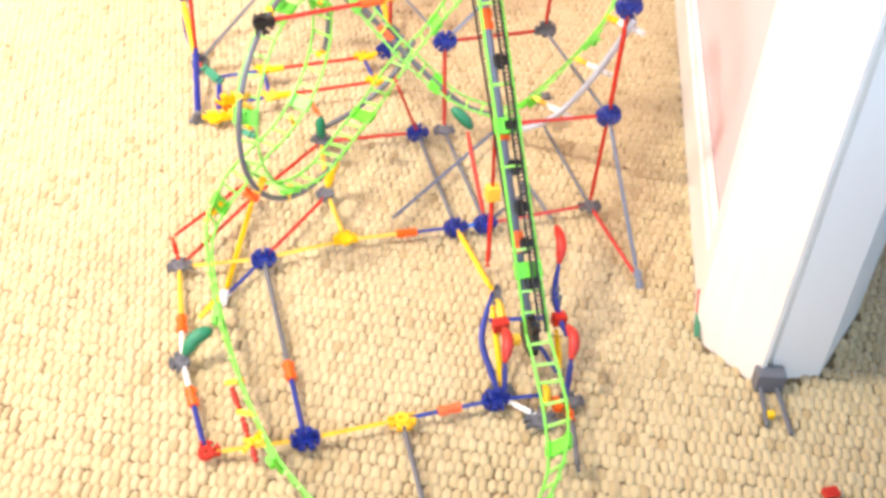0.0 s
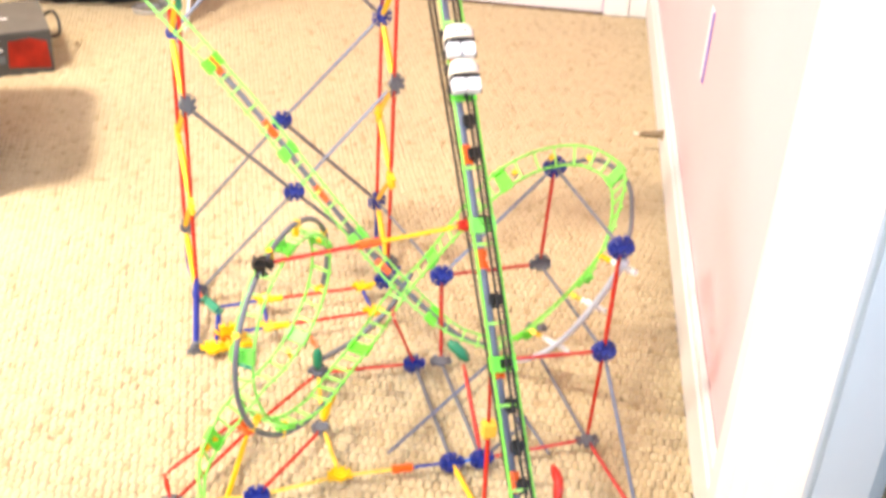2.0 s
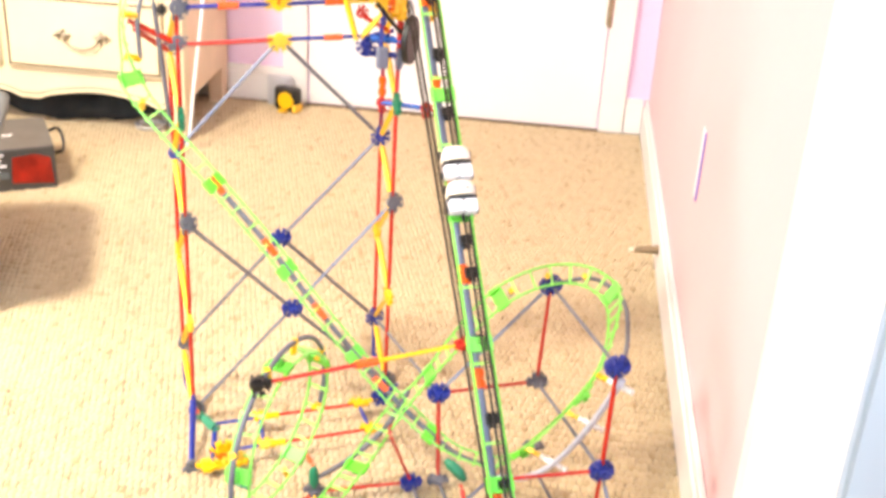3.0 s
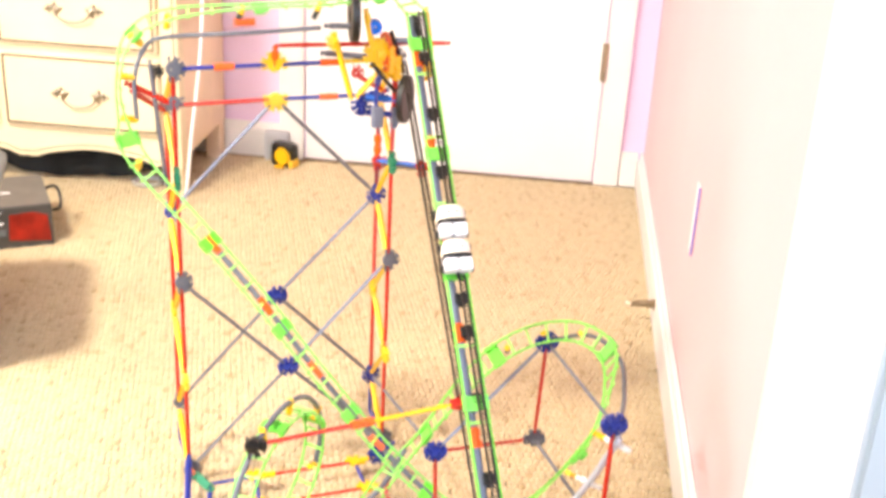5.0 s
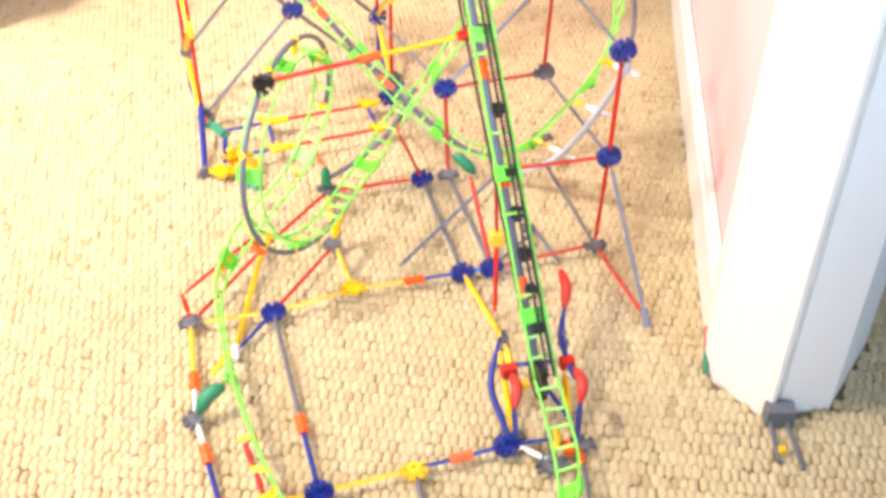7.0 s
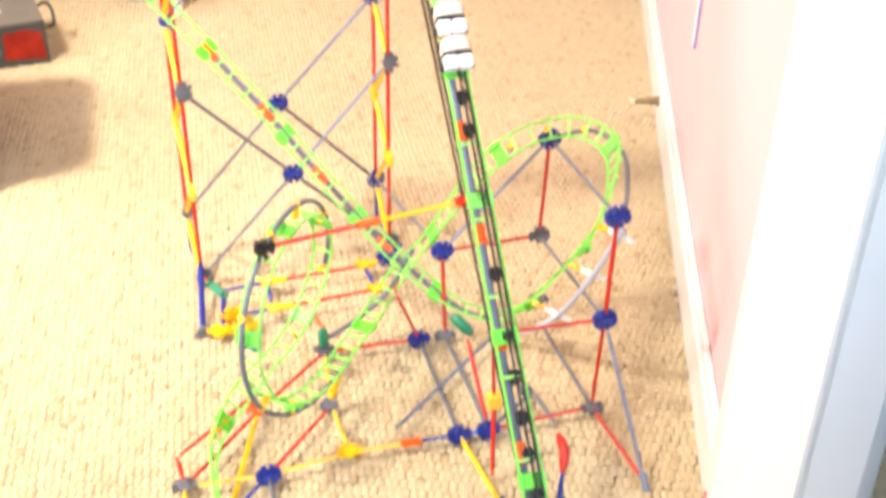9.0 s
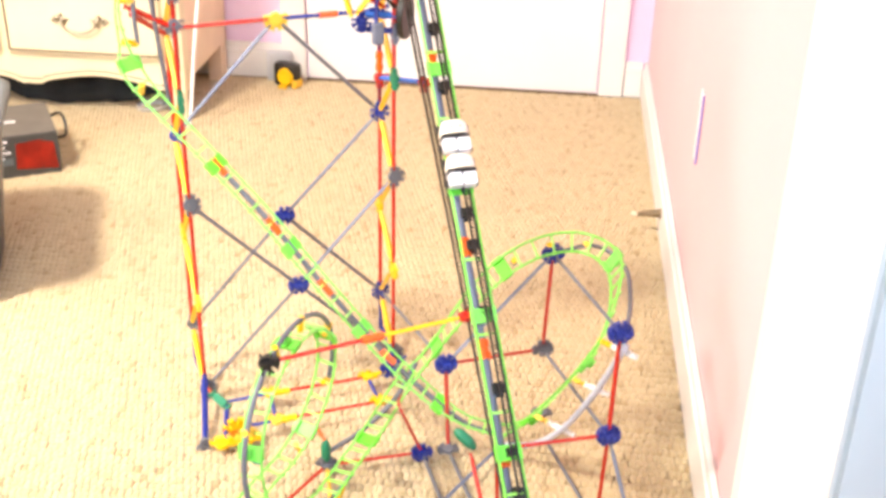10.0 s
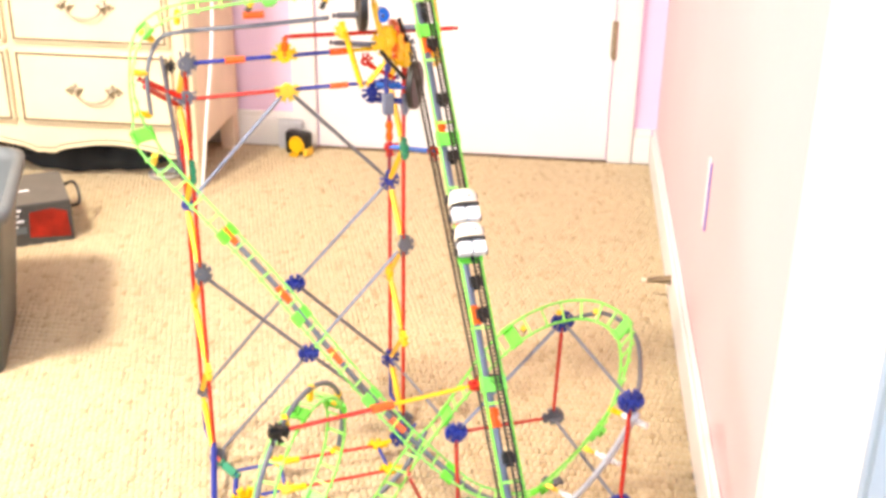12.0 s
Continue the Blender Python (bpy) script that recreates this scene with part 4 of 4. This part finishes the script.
# grips at the upper left corner
node(z(a_l, 0.585), GREY, 4, TV, TU, size=0.8)
node(z(a_l, 0.62) + V((-0.016, -0.012, 0.006)), BLACK, 5, TV, UP, size=0.55)
rod(z(d_l, 0.549), V((-0.285, 1.72, 0.60)), RED, 0.004, 0.004)
rod(z(a_l, 0.58), V((-0.288, 1.712, 0.612)), RED, 0.0, 0.004)
rod(z(a_l, 0.47) + V((-0.012, -0.006, 0)), z(a_l, 0.64) + V((-0.025, -0.012, 0)), GREY, 0.0)


# ---- train on the lift ----
def car_mesh_parts(parent, m):
    """One coaster car: hood, dark lap bar, seat tub, four wheels and a coupling."""
    def put(name, bm, mat, smooth=True):
        bmesh.ops.transform(bm, matrix=m, verts=bm.verts)
        return part(name, bm, mat, parent, smooth=smooth)
    bm = bmesh.new()
    # hood: rounded shell, x across, y along, z up
    rows = []
    for y, w, h in ((0.001, 0.0165, 0.0165), (0.007, 0.0172, 0.020), (0.013, 0.0165, 0.0195), (0.018, 0.0135, 0.0165), (0.0205, 0.008, 0.0115)):
        rows.append([bm.verts.new((x * w, y, 0.003 + zz * h)) for x, zz in ((-1, 0), (-1, 0.55), (-0.82, 0.85), (-0.4, 1.0), (0, 1.02), (0.4, 1.0), (0.82, 0.85), (1, 0.55), (1, 0))])
    for p, q in zip(rows, rows[1:]):
        for j in range(8):
            bm.faces.new((p[j], p[j + 1], q[j + 1], q[j]))
    bm.faces.new([r for r in rows[0]])
    bm.faces.new([r for r in rows[-1]][::-1])
    hood = put("hood", bm, CREAM)
    bm = bmesh.new()
    for x in (-0.005, 0.005):
        add_box(bm, (x - 0.0016, 0.0065, 0.0225), (x + 0.0016, 0.0085, 0.0236))
    put("hood_detail", bm, GREY, False)
    put("lap_bar", box((-0.0172, -0.0035, 0.006), (0.0172, 0.0005, 0.0175), 0.001), BLACK, False)
    bm = bmesh.new()
    for s in (-1, 1):
        add_box(bm, (s * 0.0086 - 0.0082, -0.0205, 0.003), (s * 0.0086 + 0.0082, -0.0042, 0.0185), 0.003)
    put("seat_back", bm, CARWHITE, False)
    put("floor_pan", box((-0.0165, -0.019, 0.0), (0.0165, 0.018, 0.0045), 0.001), SILVER, False)
    for x in (-1, 1):
        for y in (-0.013, 0.013):
            bm = bmesh.new()
            bmesh.ops.create_cone(bm, segments=14, radius1=0.0052, radius2=0.0052, depth=0.0045, cap_ends=True, matrix=Matrix.Translation((x * 0.0178, y, 0.0025)) @ Matrix.Rotation(radians(90), 4, "Y"))
            put("wheel", bm, BLACK, False)
    put("coupling", box((-0.002, -0.026, 0.003), (0.002, -0.018, 0.006), 0.0005), BLACK, False)
    return hood


def train(s0):
    at = on_lift(s0)
    t = tagged(empty("coaster_train", at), "two white coaster cars with black bars on green track", "toy train")
    for k in (0, 1):
        m = Matrix((lift_s, lift_d, lift_u)).transposed().to_4x4()
        m.translation = at - lift_d * (0.0445 * k) + lift_u * 0.004
        car = empty("car", m.translation)
        car_mesh_parts(car, m)
        for o in car.children:
            o.matrix_parent_inverse = car.matrix_world.inverted()
        car.parent = t
        car.matrix_parent_inverse = t.matrix_world.inverted()
    return t


train(0.665)


# ---- dresser ----
def dresser():
    x0, x1, y0, y1, top = -1.62, -0.598, 2.83, 3.19, 0.86
    d = tagged(empty("dresser", ((x0 + x1) / 2, 3.0, 0)), "cream dresser with brown outlined drawers and brass pulls", "dresser")
    part("side_panel", box((x1 - 0.02, y0 + 0.045, 0.1), (x1 - 0.002, y1, top - 0.03), 0.002), SHADECREAM, d)
    part("side_panel", box((x0, y0 + 0.02, 0.1), (x0 + 0.02, y1, top - 0.03), 0.002), SHADECREAM, d)
    part("top", box((x0 - 0.015, y0 - 0.015, top - 0.03), (x1 + 0.015, y1, top), 0.006), ENAMEL, d)
    part("back", box((x0 + 0.02, y1 - 0.012, 0.1), (x1 - 0.02, y1 - 0.002, top - 0.03)), SHADECREAM, d)
    # rounded corner posts that run down into the feet
    for x in (x1 - 0.022, x0 + 0.022):
        bm = box((x - 0.022, y0 + 0.002, 0.075), (x + 0.022, y0 + 0.046, top - 0.031), 0.009)
        post = part("post", bm, ENAMEL, d)
        part("outline", tube([V((x + 0.012, y0 + 0.001, h)) for h in (0.135, 0.30, 0.55, top - 0.05)], 0.0013, 5), GILT, post)
        bm = bmesh.new()
        sweep(bm, [V((x, y0 + 0.024, h)) for h in (0.0, 0.012, 0.045, 0.076)], ring(0.020, 10), ups=[(0, 1, 0)] * 4)
        part("foot", bm, ENAMEL, d)
    for x in (x1 - 0.022, x0 + 0.022):
        part("foot", box((x - 0.02, y1 - 0.045, 0), (x + 0.019, y1 - 0.003, 0.1), 0.003), SHADECREAM, d)
    cols = ((-1.595, -1.035), (-1.018, -0.645))
    rows = ((0.160, 0.335), (0.353, 0.535), (0.553, 0.72))
    # face frame
    bm = bmesh.new()
    add_box(bm, (x0 + 0.044, y0 + 0.008, 0.128), (x1 - 0.044, y0 + 0.03, top - 0.031))
    part("face_frame", bm, ENAMEL, d)
    # scalloped apron
    bm = bmesh.new()
    n = 64
    front = []
    for i in range(n + 1):
        u = i / n
        x = x0 + 0.045 + (x1 - x0 - 0.09) * u
        w = ((x - (x1 - 0.045)) / -0.33) % 1.0
        zz = 0.092 + 0.018 * (0.5 + 0.5 * math.cos(2 * math.pi * (w - 0.5))) * (1 - abs(2 * w - 1) ** 6) - 0.010 * math.exp(-((w - 0.05) / 0.06) ** 2) - 0.010 * math.exp(-((w - 0.95) / 0.06) ** 2)
        front.append((x, zz))
    va = [[bm.verts.new((x, y, h)) for x, zz in front for h in (zz, 0.135)] for y in (y0 + 0.002, y0 + 0.022)]
    for i in range(n):
        a, b, c, e = 2 * i, 2 * i + 1, 2 * i + 3, 2 * i + 2
        bm.faces.new((va[0][a], va[0][e], va[0][c], va[0][b]))
        bm.faces.new((va[1][a], va[1][b], va[1][c], va[1][e]))
        bm.faces.new((va[0][a], va[1][a], va[1][e], va[0][e]))
    part("apron", bm, ENAMEL, d)
    part("apron_line", tube([V((x, y0 + 0.001, zz + 0.012)) for x, zz in front[::1]], 0.0012, 5), GILT, d)
    for cx0, cx1 in cols:
        for z0, z1 in rows:
            dr = part("drawer", box((cx0, y0 - 0.006, z0), (cx1, y0 + 0.0075, z1), 0.004), ENAMEL, d)
            e = 0.008
            loop = [V((cx0 + e, y0 - 0.0065, z0 + e)), V((cx1 - e, y0 - 0.0065, z0 + e)), V((cx1 - e, y0 - 0.0065, z1 - e)), V((cx0 + e, y0 - 0.0065, z1 - e))]
            bm = bmesh.new()
            for p, q in zip(loop, loop[1:] + loop[:1]):
                lo = V((min(p.x, q.x) - 0.0018, y0 - 0.0085, min(p.z, q.z) - 0.0018))
                hi = V((max(p.x, q.x) + 0.0018, y0 - 0.0058, max(p.z, q.z) + 0.0018))
                add_box(bm, lo, hi)
            part("outline", bm, GILT, dr)
            mids = [(cx0 + cx1) / 2] if cx1 - cx0 < 0.45 else [cx0 + 0.14, cx1 - 0.14]
            for mx in mids:
                hz = (z0 + z1) / 2 - 0.004
                bm = bmesh.new()
                for s in (-1, 1):
                    hx = mx + s * 0.041
                    # leafy back plate of small lobes
                    for ax, az, r in ((0, 0, 0.010), (s * 0.014, 0.004, 0.007), (s * 0.024, 0.0, 0.0045), (s * 0.004, 0.012, 0.005), (s * 0.002, -0.011, 0.005), (-s * 0.010, 0.003, 0.005), (s * 0.016, -0.006, 0.004)):
                        bmesh.ops.create_uvsphere(bm, u_segments=8, v_segments=5, radius=1, matrix=Matrix.Translation((hx + ax, y0 - 0.0075, hz + az)) @ Matrix.Diagonal((r, 0.0035, r, 1)))
                    bmesh.ops.create_uvsphere(bm, u_segments=8, v_segments=6, radius=0.005, matrix=Matrix.Translation((hx, y0 - 0.014, hz)))
                bail = [V((mx + 0.041 * math.cos(a), y0 - 0.018, hz + 0.026 * math.sin(a))) for a in np.linspace(math.pi, 2 * math.pi, 13)]
                sweep(bm, bail, ring(0.0024, 6))
                part("pull", bm, BRASS, dr, "leafy brass bail pull", smooth=True)
    for o in d.children:
        o.matrix_parent_inverse = d.matrix_world.inverted()
    return d


dresser()


# ---- things on the floor ----
def printed_box():
    m = Matrix.Translation((-0.780, 2.520, 0.003)) @ Matrix.Rotation(radians(30), 4, "Z")
    b = tagged(empty("cardboard_box", m.translation), "dark grey printed box with red picture on the carpet", "box")
    def put(name, bm, mat, parent, label=""):
        bmesh.ops.transform(bm, matrix=m, verts=bm.verts)
        return part(name, bm, mat, parent, label)
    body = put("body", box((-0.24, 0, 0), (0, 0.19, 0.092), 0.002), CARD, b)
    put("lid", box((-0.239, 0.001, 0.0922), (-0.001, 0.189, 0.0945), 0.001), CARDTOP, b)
    bm = bmesh.new()
    v = [bm.verts.new(p) for p in ((-0.090, -0.0012, 0.020), (-0.006, -0.0012, 0.012), (-0.010, -0.0012, 0.070), (-0.040, -0.0012, 0.080), (-0.086, -0.0012, 0.076))]
    f = bm.faces.new(v)
    bmesh.ops.solidify(bm, geom=[f], thickness=0.001)
    put("picture", bm, CARDRED, b, "red printed picture")
    for k, w in enumerate((0.030, 0.024, 0.034, 0.02)):
        put("printed_bar", box((-0.132, -0.0012, 0.080 - 0.012 * k), (-0.132 + w, -0.0004, 0.085 - 0.012 * k)), PAPER, body)
    put("printed_bar", box((-0.13, 0.08, 0.0946), (-0.076, 0.088, 0.0952)), PAPER, body)
    put("stripe", box((-0.16, -0.0011, 0.03), (-0.095, -0.0004, 0.045)), TOTE, b)
    pts = [V((0.0, 0.12, 0.085)), V((0.018, 0.10, 0.096)), V((0.026, 0.085, 0.080)), V((0.022, 0.07, 0.056)), V((0.0, 0.075, 0.05))]
    put("handle_cord", tube(spline(pts, 6), 0.0035, 8), BLACK, b, "black cord handle")
    for o in b.children:
        o.matrix_parent_inverse = b.matrix_world.inverted()


printed_box()


def storage_tote():
    m = Matrix.Translation((-0.742, 2.25, 0.003)) @ Matrix.Rotation(radians(20), 4, "Z")
    t = tagged(empty("storage_tote", m.translation), "blue-grey plastic storage tote with a rolled rim, on the carpet", "storage box")
    bm = bmesh.new()
    def loop(x0, x1, y0, y1, h, r):
        out = []
        for cx, cy, a0 in ((x1 - r, y1 - r, 0), (x0 + r, y1 - r, 90), (x0 + r, y0 + r, 180), (x1 - r, y0 + r, 270)):
            for k in range(5):
                a = radians(a0 + 22.5 * k)
                out.append(bm.verts.new((cx + r * math.cos(a), cy + r * math.sin(a), h)))
        return out
    ls = [loop(-0.40, -0.035, -0.310, -0.03, 0.0, 0.04), loop(-0.43, 0.0, -0.340, 0.0, 0.285, 0.05), loop(-0.445, 0.015, -0.355, 0.015, 0.288, 0.06), loop(-0.447, 0.017, -0.357, 0.017, 0.305, 0.06), loop(-0.43, 0.0, -0.340, 0.0, 0.31, 0.05), loop(-0.424, -0.006, -0.334, -0.006, 0.285, 0.045), loop(-0.396, -0.039, -0.306, -0.034, 0.006, 0.036)]
    for p, q in zip(ls, ls[1:]):
        for j in range(len(p)):
            bm.faces.new((p[j], p[(j + 1) % len(p)], q[(j + 1) % len(p)], q[j]))
    bm.faces.new(ls[0][::-1])
    bm.faces.new(ls[-1])
    bmesh.ops.transform(bm, matrix=m, verts=bm.verts)
    part("tub", bm, TOTE, t, smooth=True)
    for o in t.children:
        o.matrix_parent_inverse = t.matrix_world.inverted()


storage_tote()


def tape_measure():
    m = Matrix.Translation((-0.427, 3.135, 0.004)) @ Matrix.Rotation(radians(-20), 4, "Z")
    t = tagged(empty("tape_measure", m.translation), "yellow and black tape measure lying by the skirting board", "tape measure")
    def put(name, bm, mat):
        bmesh.ops.transform(bm, matrix=m, verts=bm.verts)
        return part(name, bm, mat, t)
    put("case", box((-0.034, -0.018, 0), (0.034, 0.018, 0.062), 0.012), BLACK)
    bm = bmesh.new()
    bmesh.ops.create_cone(bm, segments=24, radius1=0.023, radius2=0.020, depth=0.008, cap_ends=True, matrix=Matrix.Translation((0.004, -0.0205, 0.030)) @ Matrix.Rotation(radians(90), 4, "X"))
    put("side_cap", bm, YELLOW)
    put("nose", box((0.024, -0.0215, 0.002), (0.037, 0.012, 0.022), 0.003), YELLOW)
    put("blade_tip", box((-0.01, -0.034, 0.001), (0.012, -0.018, 0.008), 0.002), YELLOW)
    for o in t.children:
        o.matrix_parent_inverse = t.matrix_world.inverted()


tape_measure()

# clear packet behind the tape measure
bm = box((-0.492, 3.168, 0.0), (-0.425, 3.195, 0.08), 0.01)
tagged(part("plastic_packet", bm, SMOKE), "crumpled clear plastic packet against the skirting", "packet")


def clear_lid():
    """A shallow clear plastic lid: a ring wall with a rolled rim."""
    bm = bmesh.new()
    rows = [[bm.verts.new((rad * math.cos(2 * math.pi * i / 28), rad * 0.8 * math.sin(2 * math.pi * i / 28), h)) for i in range(28)] for rad, h in ((0.030, 0.001), (0.034, 0.003), (0.036, 0.011), (0.0385, 0.012), (0.0385, 0.010), (0.0372, 0.001), (0.031, 0.0)) ]
    for p, q in zip(rows, rows[1:] + rows[:1]):
        for j in range(28):
            bm.faces.new((p[j], p[(j + 1) % 28], q[(j + 1) % 28], q[j]))
    return bm


tagged(part("plastic_dish", clear_lid(), SMOKE, smooth=True, m=Matrix.Translation((-0.715, 2.915, 0.005)) @ Matrix.Rotation(0.3, 4, "Z")), "shallow clear plastic lid lying on the carpet under the dresser", "dish")


def spring_stop():
    s = tagged(empty("spring_door_stop", (0.478, 2.402, 0.05)), "small metal spring door stop on the skirting board", "door stop")
    turns = [V((0.481 - 0.046 * k / 140, 2.402 + (0.0078 - 0.0044 * k / 140) * math.cos(k * 0.7), 0.05 + (0.0078 - 0.0044 * k / 140) * math.sin(k * 0.7) - 0.004 * (k / 140) ** 2)) for k in range(141)]
    part("spring", tube(turns, 0.0017, 5), STEEL, s)
    bm = bmesh.new()
    bmesh.ops.create_cone(bm, segments=14, radius1=0.0056, radius2=0.0046, depth=0.012, cap_ends=True, matrix=Matrix.Translation((0.430, 2.402, 0.046)) @ Matrix.Rotation(radians(90), 4, "Y"))
    part("rubber_tip", bm, SHADECREAM, s)
    bm = bmesh.new()
    bmesh.ops.create_cone(bm, segments=14, radius1=0.010, radius2=0.010, depth=0.004, cap_ends=True, matrix=Matrix.Translation((0.4795, 2.402, 0.05)) @ Matrix.Rotation(radians(90), 4, "Y"))
    part("base_plate", bm, STEEL, s)
    for o in s.children:
        o.matrix_parent_inverse = s.matrix_world.inverted()


spring_stop()

# white lamp cord hanging in front of the dresser
cord = [V((-0.50, 2.81, 0.82)), V((-0.522, 2.80, 0.60)), V((-0.529, 2.80, 0.46)), V((-0.540, 2.80, 0.337)), V((-0.563, 2.80, 0.177)), V((-0.582, 2.80, 0.03)), V((-0.60, 2.83, 0.007)), V((-0.66, 2.92, 0.006)), V((-0.75, 3.05, 0.006))]
tagged(part("hanging_cord", tube(spline(cord, 8), 0.0045, 8), CORD, smooth=True), "white electric cord hanging beside the dresser", "cord")

# dark cloth pushed under the dresser; its near-black colour also stands for the shadow
bm = bmesh.new()
bmesh.ops.create_icosphere(bm, subdivisions=5, radius=1, matrix=Matrix.Translation((-0.93, 3.02, 0.025)) @ Matrix.Diagonal((0.22, 0.10, 0.05, 1)))
for v in bm.verts:
    v.co += Vector(noise.noise_vector(v.co * 14)) * 0.022 + Vector(noise.noise_vector(v.co * 40)) * 0.006
    v.co.z = max(v.co.z, 0.004)
tagged(part("dark_cloth", bm, DARK, smooth=True), "dark crumpled fabric, darkened for the shadow under the dresser", "cloth")

# paper strip with a violet edge on the pink wall
st = tagged(empty("paper_strip", (WX, 2.1, 0.34)), "narrow white paper strip with a violet edge on the pink wall", "paper")
for nm, lo, hi, mat in (("sheet", (WX - 0.003, 2.103, 0.283), (WX - 0.001, 2.135, 0.40), PAPER), ("edge_line", (WX - 0.0042, 2.1015, 0.283), (WX - 0.001, 2.103, 0.40), VIOLET)):
    o = part(nm, box(lo, hi), mat, st)
    o.matrix_parent_inverse = st.matrix_world.inverted()


# loose toy pieces on the carpet by the doorway
def loose_piece(name, label, at, turn, build):
    p = tagged(empty(name, at), label, "toy piece")
    m = Matrix.Translation(at) @ Matrix.Rotation(radians(turn), 4, "Z")
    for nm, bm, mat in build():
        bmesh.ops.transform(bm, matrix=m, verts=bm.verts)
        o = part(nm, bm, mat, p)
        o.matrix_parent_inverse = p.matrix_world.inverted()
    return p


def grey_clip():
    yield "block", box((-0.016, -0.010, 0.0), (0.016, 0.009, 0.026), 0.002), GREY
    yield "prong", tube([V((-0.010, -0.010, 0.008)), V((-0.012, -0.062, 0.004))], 0.0028, 8), GREY
    yield "prong", tube([V((0.008, -0.010, 0.008)), V((0.012, -0.072, 0.004))], 0.0028, 8), GREY
    yield "tip", box((-0.010, -0.052, 0.003), (-0.002, -0.044, 0.011), 0.001), YELLOW


loose_piece("grey_toy_clip", "dark grey toy clip with two prongs by the doorway", (0.552, 1.2445, 0.004), 6, grey_clip)
loose_piece("red_green_toy_bit", "small red and green toy rod leaning at the skirting", (0.477, 1.318, 0.004), 0, lambda: [("red_end", tube([V((0, 0.012, 0.02)), V((0, 0.035, 0.036))], 0.003, 8), RED), ("green_end", tube([V((0, -0.01, 0.003)), V((0, 0.012, 0.02))], 0.0034, 8), GREEN)])
loose_piece("red_toy_bit", "small red toy connector lying on the carpet", (0.604, 1.102, 0.004), 20, lambda: [("bit", box((-0.008, -0.006, 0), (0.008, 0.006, 0.008), 0.001), RED)])

for o in list(coaster.children_recursive):
    if o.parent is coaster:
        o.matrix_parent_inverse = coaster.matrix_world.inverted()
